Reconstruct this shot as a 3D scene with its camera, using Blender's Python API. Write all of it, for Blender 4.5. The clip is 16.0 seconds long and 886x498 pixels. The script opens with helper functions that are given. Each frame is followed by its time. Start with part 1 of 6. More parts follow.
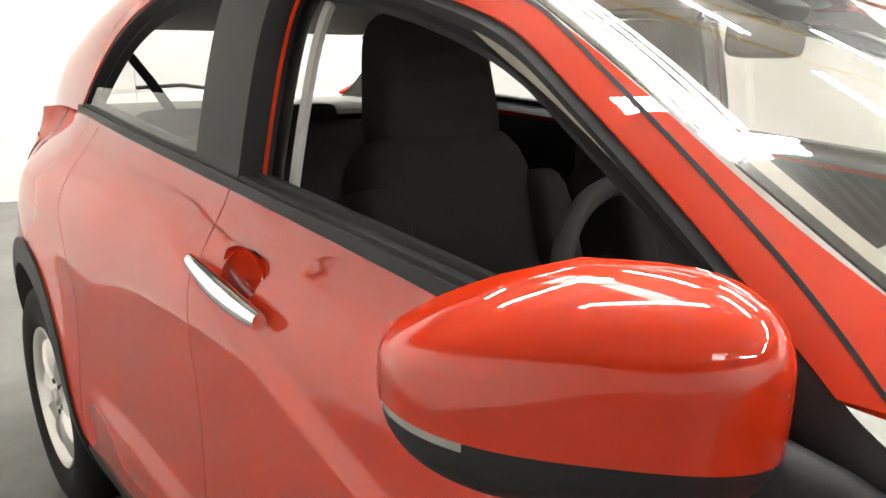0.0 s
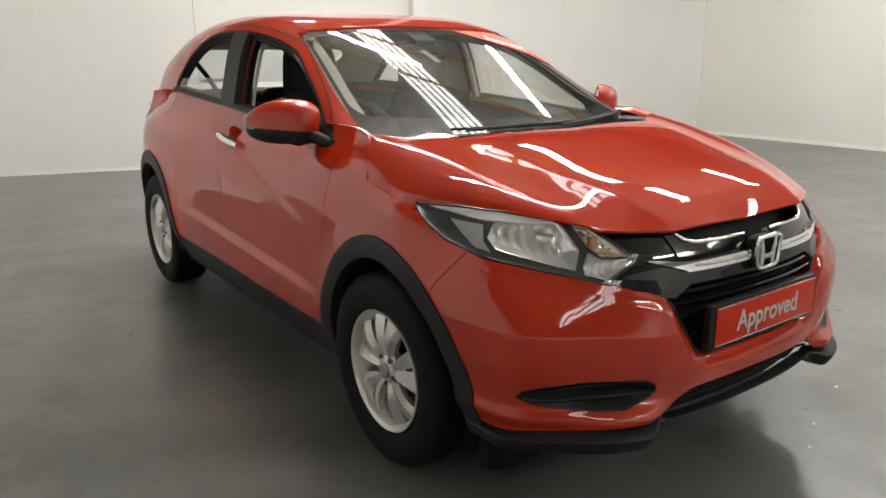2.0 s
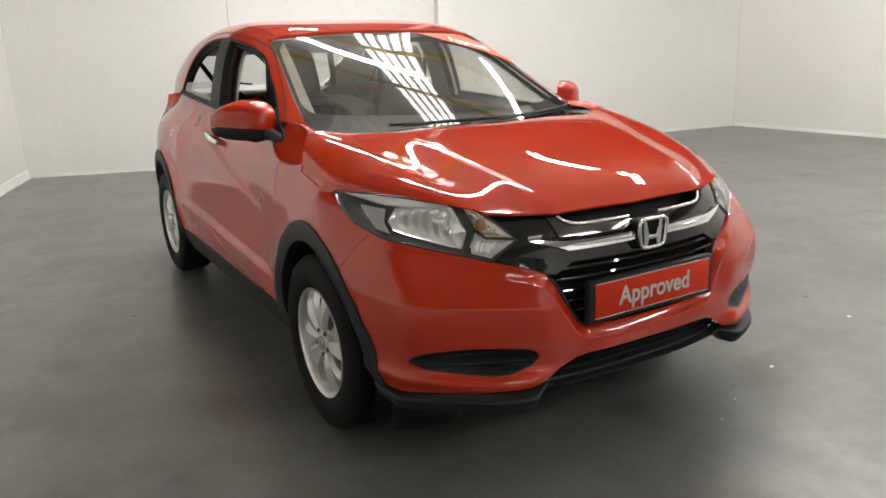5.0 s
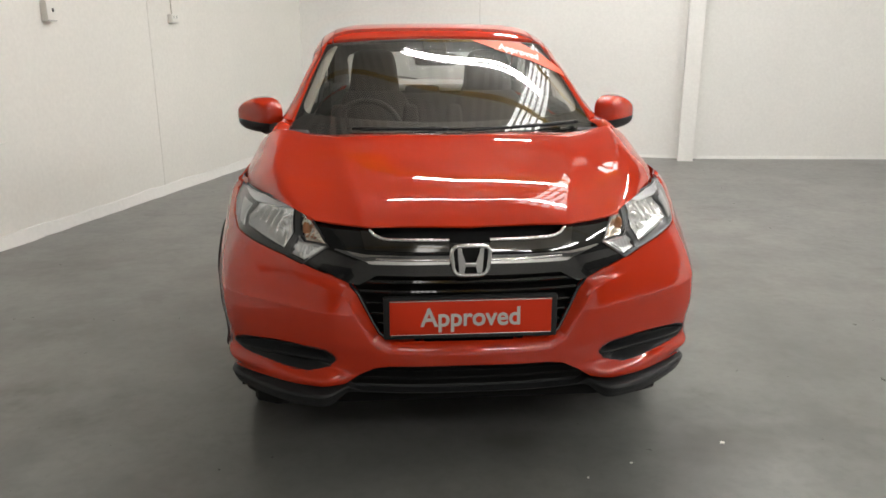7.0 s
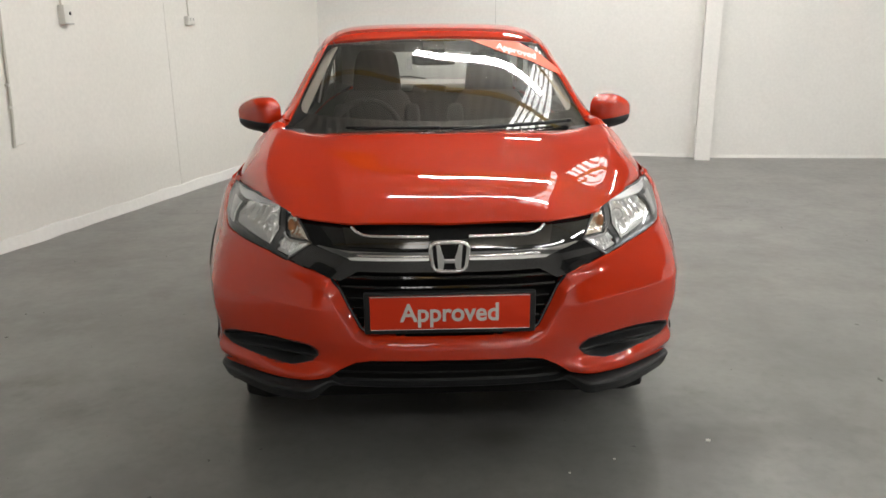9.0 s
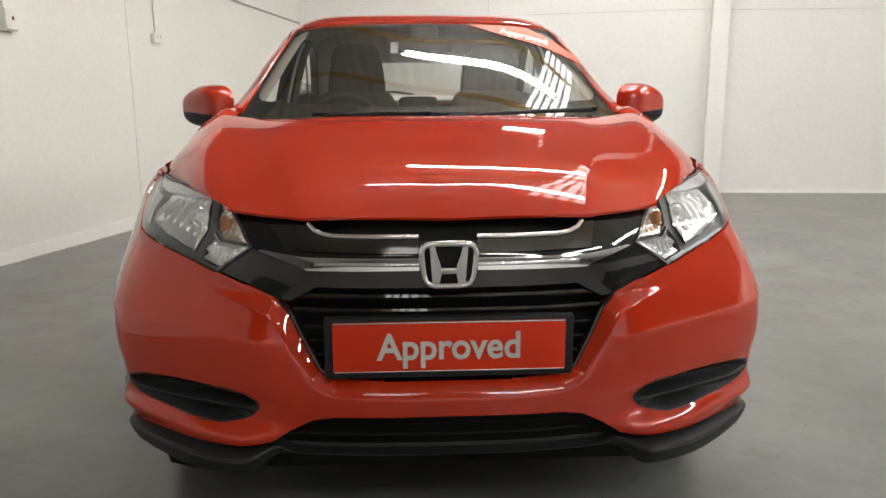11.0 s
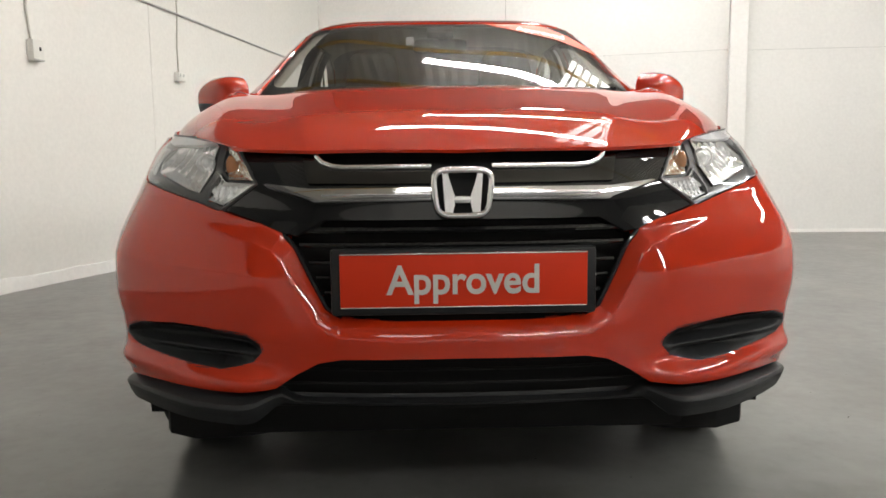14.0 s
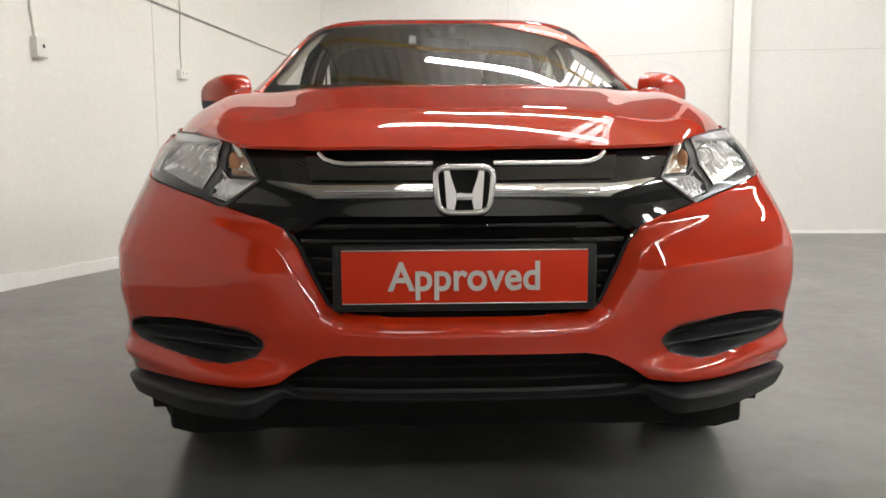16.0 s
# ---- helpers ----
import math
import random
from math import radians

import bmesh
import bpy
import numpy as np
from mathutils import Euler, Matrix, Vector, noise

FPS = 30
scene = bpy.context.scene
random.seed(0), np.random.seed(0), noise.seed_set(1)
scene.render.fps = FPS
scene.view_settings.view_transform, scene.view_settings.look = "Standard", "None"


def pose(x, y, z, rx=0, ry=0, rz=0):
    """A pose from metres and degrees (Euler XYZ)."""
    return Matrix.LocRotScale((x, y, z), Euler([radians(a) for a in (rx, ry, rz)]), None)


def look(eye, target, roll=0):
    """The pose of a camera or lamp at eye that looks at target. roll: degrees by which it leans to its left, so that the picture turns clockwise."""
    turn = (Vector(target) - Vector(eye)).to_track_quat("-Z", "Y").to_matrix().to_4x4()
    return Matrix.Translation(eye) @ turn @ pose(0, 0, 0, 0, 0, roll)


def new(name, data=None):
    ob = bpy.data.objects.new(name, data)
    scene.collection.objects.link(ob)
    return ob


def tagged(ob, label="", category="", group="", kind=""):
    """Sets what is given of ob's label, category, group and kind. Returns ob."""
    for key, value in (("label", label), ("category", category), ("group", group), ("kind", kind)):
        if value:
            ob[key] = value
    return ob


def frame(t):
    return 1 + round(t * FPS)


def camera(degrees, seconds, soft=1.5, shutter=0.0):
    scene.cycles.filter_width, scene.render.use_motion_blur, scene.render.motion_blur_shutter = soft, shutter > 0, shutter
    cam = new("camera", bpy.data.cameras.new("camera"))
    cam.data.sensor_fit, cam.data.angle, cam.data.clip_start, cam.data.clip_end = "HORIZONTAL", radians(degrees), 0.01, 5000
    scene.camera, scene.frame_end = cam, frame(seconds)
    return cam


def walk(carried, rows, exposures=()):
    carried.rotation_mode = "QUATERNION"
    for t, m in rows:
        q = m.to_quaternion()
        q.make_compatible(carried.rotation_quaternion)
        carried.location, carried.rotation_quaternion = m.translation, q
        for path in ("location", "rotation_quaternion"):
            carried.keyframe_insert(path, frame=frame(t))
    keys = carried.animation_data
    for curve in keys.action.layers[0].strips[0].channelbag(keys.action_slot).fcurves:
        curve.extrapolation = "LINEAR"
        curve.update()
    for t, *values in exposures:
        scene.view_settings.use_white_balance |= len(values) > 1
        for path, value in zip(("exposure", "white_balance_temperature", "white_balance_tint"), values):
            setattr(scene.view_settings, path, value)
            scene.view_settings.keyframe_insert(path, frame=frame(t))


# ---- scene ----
cam = camera(61.7, 16.0, soft=1.6)
PATH = [
    (0, (-1.264, 1.217, 1.364), (-0.004, 2.679, 0.837), 0.9),
    (0.2, (-1.33, 0.947, 1.361), (-0.069, 2.407, 0.833), 1.1),
    (0.5, (-1.41, 0.55, 1.366), (-0.204, 2.052, 0.83), -1.0),
    (1, (-1.625, -0.17, 1.374), (-0.403, 1.33, 0.868), 1.5),
    (1.5, (-1.799, -0.735, 1.383), (-0.641, 0.815, 0.875), 0.2),
    (2, (-2.056, -1.135, 1.389), (-0.915, 0.424, 0.873), -0.4),
    (2.5, (-2.144, -1.351, 1.406), (-1.024, 0.228, 0.903), -0.6),
    (3, (-2.166, -1.42, 1.413), (-1.045, 0.156, 0.904), -0.4),
    (5.3, (-1.647, -1.73, 1.397), (-0.705, -0.043, 0.884), -2.6),
    (5.5, (-1.516, -1.819, 1.404), (-0.641, -0.088, 0.913), -2.9),
    (6, (-1.016, -1.973, 1.371), (-0.392, -0.144, 0.856), -3.7),
    (6.5, (-0.623, -2.134, 1.427), (-0.2, -0.252, 0.898), -1.8),
    (7, (-0.266, -2.22, 1.463), (-0.114, -0.299, 0.931), -0.1),
    (7.5, (-0.149, -2.266, 1.462), (-0.041, -0.338, 0.939), -0.5),
    (8, (-0.135, -2.271, 1.465), (-0.041, -0.346, 0.932), -0.8),
    (8.5, (-0.122, -2.267, 1.465), (-0.034, -0.34, 0.938), -0.7),
    (9, (-0.117, -2.269, 1.462), (-0.036, -0.343, 0.93), -0.5),
    (9.2, (-0.114, -2.27, 1.46), (-0.032, -0.346, 0.923), -0.6),
    (11.3, (-0.108, -1.538, 1.031), (0.01, 0.432, 0.709), -0.3),
    (11.5, (-0.112, -1.539, 0.935), (-0.016, 0.443, 0.685), -0.3),
    (12, (-0.097, -1.542, 0.873), (-0.037, 0.445, 0.65), -0.5),
    (12.5, (-0.088, -1.553, 0.871), (-0.031, 0.436, 0.668), -1.1),
    (13, (-0.087, -1.54, 0.863), (-0.031, 0.447, 0.646), -1.5),
    (13.5, (-0.09, -1.538, 0.864), (-0.031, 0.448, 0.639), -1.3),
    (14, (-0.094, -1.539, 0.863), (-0.029, 0.447, 0.635), -0.7),
    (14.5, (-0.094, -1.548, 0.862), (-0.023, 0.437, 0.634), -0.3),
    (15, (-0.089, -1.548, 0.859), (-0.025, 0.438, 0.632), -0.6),
    (15.5, (-0.094, -1.547, 0.86), (-0.033, 0.44, 0.633), -0.7),
    (16, (-0.094, -1.548, 0.858), (-0.033, 0.438, 0.629), -0.4),
]
walk(cam, [(t, look(eye, target, roll)) for t, eye, target, roll in PATH],
     exposures=[(0.0, 1.05), (0.5, 0.45), (1.0, -0.05), (1.5, -0.12), (2.5, 0.08), (3.0, 0.1), (5.5, 0.02), (6.5, -0.1), (9.0, -0.1), (11.5, -0.05), (14.0, 0.05), (16.0, 0.05)])

# ---- world and lamps ----
world = bpy.data.worlds.new("world")
scene.world = world
world.use_nodes = True
world.node_tree.nodes["Background"].inputs[0].default_value = (0.80, 0.86, 1.0, 1)
world.node_tree.nodes["Background"].inputs[1].default_value = 0.25
CEIL = 5.2
TUBE_STRENGTH = 102.0
SKY_STRENGTH = 6.0
scene.view_settings.exposure = 0.0


# ---- materials ----
def mat(name, color, rough=0.5, metal=0.0, coat=0.0, spec=0.5, coat_rough=0.03):
    m = bpy.data.materials.new(name)
    m.use_nodes = True
    b = m.node_tree.nodes["Principled BSDF"]
    b.inputs["Base Color"].default_value = (*color, 1)
    b.inputs["Roughness"].default_value = rough
    b.inputs["Metallic"].default_value = metal
    b.inputs["Coat Weight"].default_value = coat
    b.inputs["Coat Roughness"].default_value = coat_rough
    b.inputs["Specular IOR Level"].default_value = spec
    return m


def node(m, kind, **values):
    n = m.node_tree.nodes.new(kind)
    for k, v in values.items():
        n.inputs[k].default_value = v
    return n


def link(m, a, b):
    m.node_tree.links.new(a, b)


def speckle(m, scale_big, scale_small, amount, rough_amount=0.0, bump=0.0, bump_scale=200.0, tint=(0.0, 0.0, 0.0)):
    """Two scales of variation on the base colour and roughness, with a fine relief."""
    b = m.node_tree.nodes["Principled BSDF"]
    base = tuple(b.inputs["Base Color"].default_value)
    co = node(m, "ShaderNodeTexCoord")
    big = node(m, "ShaderNodeTexNoise", Scale=scale_big, Detail=5.0, Roughness=0.6)
    small = node(m, "ShaderNodeTexNoise", Scale=scale_small, Detail=3.0)
    for n in (big, small):
        link(m, co.outputs["Object"], n.inputs["Vector"])
    mix = node(m, "ShaderNodeMath")
    mix.operation = "ADD"
    link(m, big.outputs["Fac"], mix.inputs[0])
    link(m, small.outputs["Fac"], mix.inputs[1])
    ramp = node(m, "ShaderNodeMapRange")
    ramp.inputs["From Min"].default_value, ramp.inputs["From Max"].default_value = 0.65, 1.35
    link(m, mix.outputs[0], ramp.inputs["Value"])
    col = m.node_tree.nodes.new("ShaderNodeMix")
    col.data_type = "RGBA"
    lo = tuple(max(0.0, c * (1 - amount) + t) for c, t in zip(base, tint)) + (1,)
    hi = tuple(min(1.0, c * (1 + amount)) for c in base[:3]) + (1,)
    col.inputs[6].default_value, col.inputs[7].default_value = lo, hi
    link(m, ramp.outputs[0], col.inputs[0])
    link(m, col.outputs[2], b.inputs["Base Color"])
    if rough_amount:
        r = node(m, "ShaderNodeMapRange")
        r0 = b.inputs["Roughness"].default_value
        r.inputs["From Min"].default_value, r.inputs["From Max"].default_value = 0.35, 0.65
        r.inputs["To Min"].default_value, r.inputs["To Max"].default_value = r0 - rough_amount, r0 + rough_amount
        link(m, big.outputs["Fac"], r.inputs["Value"])
        link(m, r.outputs[0], b.inputs["Roughness"])
    if bump:
        fine = node(m, "ShaderNodeTexNoise", Scale=bump_scale, Detail=4.0)
        link(m, co.outputs["Object"], fine.inputs["Vector"])
        bp = node(m, "ShaderNodeBump", Strength=bump, Distance=0.004)
        link(m, fine.outputs["Fac"], bp.inputs["Height"])
        link(m, bp.outputs[0], b.inputs["Normal"])
    return m


def emitter(name, color, strength):
    m = bpy.data.materials.new(name)
    m.use_nodes = True
    m.node_tree.nodes.remove(m.node_tree.nodes["Principled BSDF"])
    e = node(m, "ShaderNodeEmission", Color=(*color, 1), Strength=strength)
    link(m, e.outputs[0], m.node_tree.nodes["Material Output"].inputs[0])
    return m


def clear_glass(name, tint, gloss_rough=0.0, f0=0.045, dust=0.0):
    """Glass with an optional film of dust that scatters some of the mirrored light."""
    m = bpy.data.materials.new(name)
    m.use_nodes = True
    m.node_tree.nodes.remove(m.node_tree.nodes["Principled BSDF"])
    t = node(m, "ShaderNodeBsdfTransparent", Color=(*tint, 1))
    g = node(m, "ShaderNodeBsdfGlossy", Roughness=gloss_rough)
    w = node(m, "ShaderNodeLayerWeight", Blend=0.5)
    p = node(m, "ShaderNodeMath")
    p.operation = "POWER"
    p.inputs[1].default_value = 5.0
    f = node(m, "ShaderNodeMath")
    f.operation = "MULTIPLY_ADD"
    f.inputs[1].default_value, f.inputs[2].default_value = 1.0 - f0, f0
    link(m, w.outputs["Facing"], p.inputs[0])
    link(m, p.outputs[0], f.inputs[0])
    x = node(m, "ShaderNodeMixShader")
    link(m, f.outputs[0], x.inputs[0])
    link(m, t.outputs[0], x.inputs[1])
    if dust:
        film = node(m, "ShaderNodeBsdfGlossy", Roughness=0.24)
        co = node(m, "ShaderNodeTexCoord").outputs["Object"]
        n = node(m, "ShaderNodeTexNoise", Scale=4.0, Detail=8.0, Roughness=0.7)
        r = node(m, "ShaderNodeMapRange")
        r.inputs["From Min"].default_value, r.inputs["From Max"].default_value = 0.25, 0.75
        r.inputs["To Min"].default_value, r.inputs["To Max"].default_value = 0.5 * dust, 1.5 * dust
        h = node(m, "ShaderNodeMixShader")
        link(m, co, n.inputs["Vector"])
        link(m, n.outputs["Fac"], r.inputs["Value"])
        link(m, r.outputs[0], h.inputs[0])
        link(m, g.outputs[0], h.inputs[1])
        link(m, film.outputs[0], h.inputs[2])
        g = h
    link(m, g.outputs[0], x.inputs[2])
    link(m, x.outputs[0], m.node_tree.nodes["Material Output"].inputs[0])
    return m


PAINT = speckle(mat("red_paint", (0.51, 0.029, 0.006), rough=0.5, coat=1.0, spec=0.0, coat_rough=0.01), 3.0, 900.0, 0.04)
PAINT.node_tree.nodes["Principled BSDF"].inputs["Coat IOR"].default_value = 1.68
BLACK_GLOSS = mat("gloss_black", (0.013, 0.013, 0.0135), rough=0.04, spec=0.7)
BLACK_TRIM = speckle(mat("black_plastic", (0.018, 0.019, 0.020), rough=0.50, spec=0.28), 6.0, 400.0, 0.15, bump=0.15, bump_scale=900)
BLACK_DEEP = mat("black_recess", (0.011, 0.011, 0.011), rough=0.7, spec=0.2)
CHROME = mat("chrome", (0.92, 0.92, 0.93), rough=0.07, metal=1.0)
DARK_CHROME = mat("smoked_chrome", (0.22, 0.215, 0.21), rough=0.09, metal=1.0)
ALLOY = speckle(mat("alloy", (0.72, 0.71, 0.69), rough=0.36, metal=0.75), 8.0, 500.0, 0.05)
RUBBER = speckle(mat("rubber", (0.010, 0.010, 0.010), rough=0.7, spec=0.2), 10.0, 250.0, 0.2)
GLASS = clear_glass("glass", (0.88, 0.89, 0.87), f0=0.17, dust=0.07)
GLASS_TINT = clear_glass("tinted_glass", (0.72, 0.74, 0.73), f0=0.08)
LAMP_GLASS = clear_glass("lamp_cover", (0.93, 0.94, 0.95))
REFLECTOR = speckle(mat("reflector", (0.97, 0.97, 0.96), rough=0.10, metal=0.72), 25.0, 90.0, 0.05, bump=0.05, bump_scale=45)
# clear chrome; the mirrored glow of the amber bulb is put into its colour
BULB_TINT_REFLECTOR = speckle(mat("bulb_tint_reflector", (0.93, 0.82, 0.70), rough=0.10, metal=0.80), 25.0, 90.0, 0.12, bump=0.15, bump_scale=60)
AMBER = mat("amber", (0.42, 0.17, 0.07), rough=0.25, coat=0.5)
CLOTH = speckle(mat("black_cloth", (0.022, 0.021, 0.021), rough=0.9, spec=0.15), 14.0, 700.0, 0.25, bump=0.3, bump_scale=1200)
DASH = speckle(mat("dashboard", (0.24, 0.235, 0.205), rough=0.6), 9.0, 120.0, 0.15)
BEIGE = speckle(mat("headliner", (0.46, 0.44, 0.38), rough=0.9, spec=0.2), 7.0, 600.0, 0.06)
GREY_TRIM = speckle(mat("grey_trim", (0.20, 0.20, 0.20), rough=0.7), 7.0, 600.0, 0.08)
PALE_TRIM = speckle(mat("pale_trim", (0.50, 0.50, 0.49), rough=0.6), 7.0, 600.0, 0.06)
PLATE_RED = mat("plate_red", (0.66, 0.040, 0.012), rough=0.4, spec=0.2)
BANNER_RED = mat("banner_red", (0.75, 0.085, 0.025), rough=0.5)
REPEATER = mat("repeater", (0.30, 0.29, 0.27), rough=0.2, coat=0.6)
SILVER_INK = mat("silver_ink", (0.62, 0.60, 0.57), rough=0.4)
WHITE_INK = mat("white_ink", (0.80, 0.74, 0.72), rough=0.5)


# ---- building helpers ----
def thing(name, place=(0, 0, 0), label="", category="", group="", kind=""):
    e = new(name)
    e.empty_display_size = 0.1
    e.location = place
    return tagged(e, label, category, group, kind)


def put(name, mesh, material, parent=None, label=""):
    ob = new(name, mesh)
    if material is not None and not mesh.materials:
        mesh.materials.append(material)
    ob.parent = parent
    if parent is not None:
        up = parent
        shift = Vector((0, 0, 0))
        while up is not None:
            shift += up.location
            up = up.parent
        ob.location = -shift
    if label:
        ob["label"] = label
    return ob


def part(name, bm, material, parent=None, label="", smooth=True):
    """Links a bmesh, made in world coordinates, as one mesh object under a thing or part."""
    mesh = bpy.data.meshes.new(name)
    bmesh.ops.recalc_face_normals(bm, faces=bm.faces)
    bm.to_mesh(mesh)
    bm.free()
    if smooth:
        mesh.polygons.foreach_set("use_smooth", [True] * len(mesh.polygons))
        mesh.set_sharp_from_angle(angle=radians(38))
    return put(name, mesh, material, parent, label)


def box_bm(center, size, bevel=0.0, turn=None, bm=None, segments=2):
    own = bmesh.new()
    bmesh.ops.create_cube(own, size=1.0)
    bmesh.ops.scale(own, vec=size, verts=own.verts)
    if bevel:
        bmesh.ops.bevel(own, geom=own.edges[:], offset=bevel, segments=segments, affect="EDGES", profile=0.5)
    if turn is not None:
        bmesh.ops.transform(own, matrix=turn, verts=own.verts)
    bmesh.ops.translate(own, vec=center, verts=own.verts)
    if bm is None:
        return own
    return merge(bm, own)


def merge(bm, other):
    tmp = bpy.data.meshes.new("tmp")
    other.to_mesh(tmp)
    other.free()
    bm.from_mesh(tmp)
    bpy.data.meshes.remove(tmp)
    return bm


def prism_bm(outline, z0, z1, bm=None):
    """A solid on a plan outline between two heights."""
    bm = bm or bmesh.new()
    low = [bm.verts.new((x, y, z0)) for x, y in outline]
    high = [bm.verts.new((x, y, z1)) for x, y in outline]
    bm.faces.new(low[::-1])
    bm.faces.new(high)
    n = len(outline)
    for i in range(n):
        bm.faces.new((low[i], low[(i + 1) % n], high[(i + 1) % n], high[i]))
    return bm


def tube_bm(points, radius, sides=10, bm=None, closed=False, flat=1.0):
    """A round bar swept along points; radius may be a list."""
    bm = bm or bmesh.new()
    pts = [Vector(p) for p in points]
    n = len(pts)
    radii = [float(r) for r in radius] if isinstance(radius, (list, tuple)) else [radius] * n
    rings = []
    side = None
    for i, p in enumerate(pts):
        a = pts[(i - 1) % n] if (closed or i > 0) else p
        b = pts[(i + 1) % n] if (closed or i < n - 1) else p
        d = (b - a).normalized()
        if side is None:
            ref = Vector((0, 0, 1)) if abs(d.z) < 0.9 else Vector((1, 0, 0))
            side = d.cross(ref).normalized()
        side = (side - d * side.dot(d)).normalized()
        up = side.cross(d)
        rings.append([bm.verts.new(p + radii[i] * (math.cos(t) * side + flat * math.sin(t) * up))
                      for t in (2 * math.pi * k / sides for k in range(sides))])
    for i in range(n if closed else n - 1):
        r, q = rings[i], rings[(i + 1) % n]
        for k in range(sides):
            bm.faces.new((r[k], r[(k + 1) % sides], q[(k + 1) % sides], q[k]))
    if not closed:
        bm.faces.new(rings[0][::-1])
        bm.faces.new(rings[-1])
    return bm


def lathe_bm(profile, steps=48, bm=None, axis="x"):
    """A profile of (along, radius) turned round the x axis."""
    bm = bm or bmesh.new()
    rings = []
    for k in range(steps):
        t = 2 * math.pi * k / steps
        rings.append([bm.verts.new((a, r * math.cos(t), r * math.sin(t))) for a, r in profile])
    for k in range(steps):
        p, q = rings[k], rings[(k + 1) % steps]
        for i in range(len(profile) - 1):
            bm.faces.new((p[i], p[i + 1], q[i + 1], q[i]))
    return bm


def cubic(xs, ys):
    """A smooth monotone-friendly curve through stations."""
    xs, ys = np.array(xs, float), np.array(ys, float)
    h, d = np.diff(xs), np.diff(ys) / np.diff(xs)
    m = np.zeros_like(ys)
    m[0], m[-1] = d[0], d[-1]
    w = (d[:-1] * h[1:] + d[1:] * h[:-1]) / (h[1:] + h[:-1])
    m[1:-1] = w

    def at(x):
        x = np.clip(np.asarray(x, float), xs[0], xs[-1])
        i = np.clip(np.searchsorted(xs, x) - 1, 0, len(xs) - 2)
        t = (x - xs[i]) / h[i]
        return ((1 + 2 * t) * (1 - t) ** 2 * ys[i] + t * (1 - t) ** 2 * h[i] * m[i]
                + t * t * (3 - 2 * t) * ys[i + 1] + t * t * (t - 1) * h[i] * m[i + 1])
    return at


def sstep(x, a, b):
    t = np.clip((x - a) / (b - a), 0, 1)
    return t * t * (3 - 2 * t)


def poly_dist(px, py, poly):
    """Signed distance to a closed outline in a plane: negative inside."""
    poly = np.array(poly, float)
    best = np.full(np.shape(px), 1e9)
    inside = np.zeros(np.shape(px), bool)
    for (ax, ay), (bx, by) in zip(poly, np.roll(poly, -1, axis=0)):
        ex, ey = bx - ax, by - ay
        t = np.clip(((px - ax) * ex + (py - ay) * ey) / (ex * ex + ey * ey), 0, 1)
        best = np.minimum(best, np.hypot(px - ax - t * ex, py - ay - t * ey))
        cross = ((ay > py) != (by > py)) & (px < (bx - ax) * (py - ay) / (by - ay + 1e-12) + ax)
        inside ^= cross
    return np.where(inside, -best, best)


def clip_tris(uv, tris, surface, dist):
    """Keeps the side of a triangle net on which dist < 0, cutting the triangles on the border."""
    d = dist(surface(uv))
    d = np.where(np.abs(d) < 1e-5, 1e-5, d)
    neg = d < 0
    count = neg[tris].sum(1)
    kept = [tuple(t) for t in tris[count == 3]]
    uv = [tuple(p) for p in uv]
    made, todo = {}, tris[(count == 1) | (count == 2)]
    for tri in todo:
        for i in range(3):
            a, b = tri[i], tri[(i + 1) % 3]
            if neg[a] != neg[b]:
                made.setdefault((min(a, b), max(a, b)), None)
    if made:
        keys = list(made)
        A, B = np.array([uv[a] for a, b in keys]), np.array([uv[b] for a, b in keys])
        da, db = d[[a for a, b in keys]], d[[b for a, b in keys]]
        lo, hi = np.zeros(len(keys)), np.ones(len(keys))
        t = da / (da - db)
        for _ in range(5):
            dm = dist(surface(A + (B - A) * t[:, None]))
            same = (dm < 0) == (da < 0)
            lo, hi = np.where(same, t, lo), np.where(same, hi, t)
            da2 = np.where(same, dm, da)
            t = 0.5 * (lo + hi)
        for key, p in zip(keys, A + (B - A) * t[:, None]):
            made[key] = len(uv)
            uv.append(tuple(p))
        for tri in todo:
            ring = []
            for i in range(3):
                a, b = tri[i], tri[(i + 1) % 3]
                if neg[a]:
                    ring.append(a)
                if neg[a] != neg[b]:
                    ring.append(made[(min(a, b), max(a, b))])
            for i in range(1, len(ring) - 1):
                kept.append((ring[0], ring[i], ring[i + 1]))
    return np.array(uv), np.array(kept, int).reshape(-1, 3)


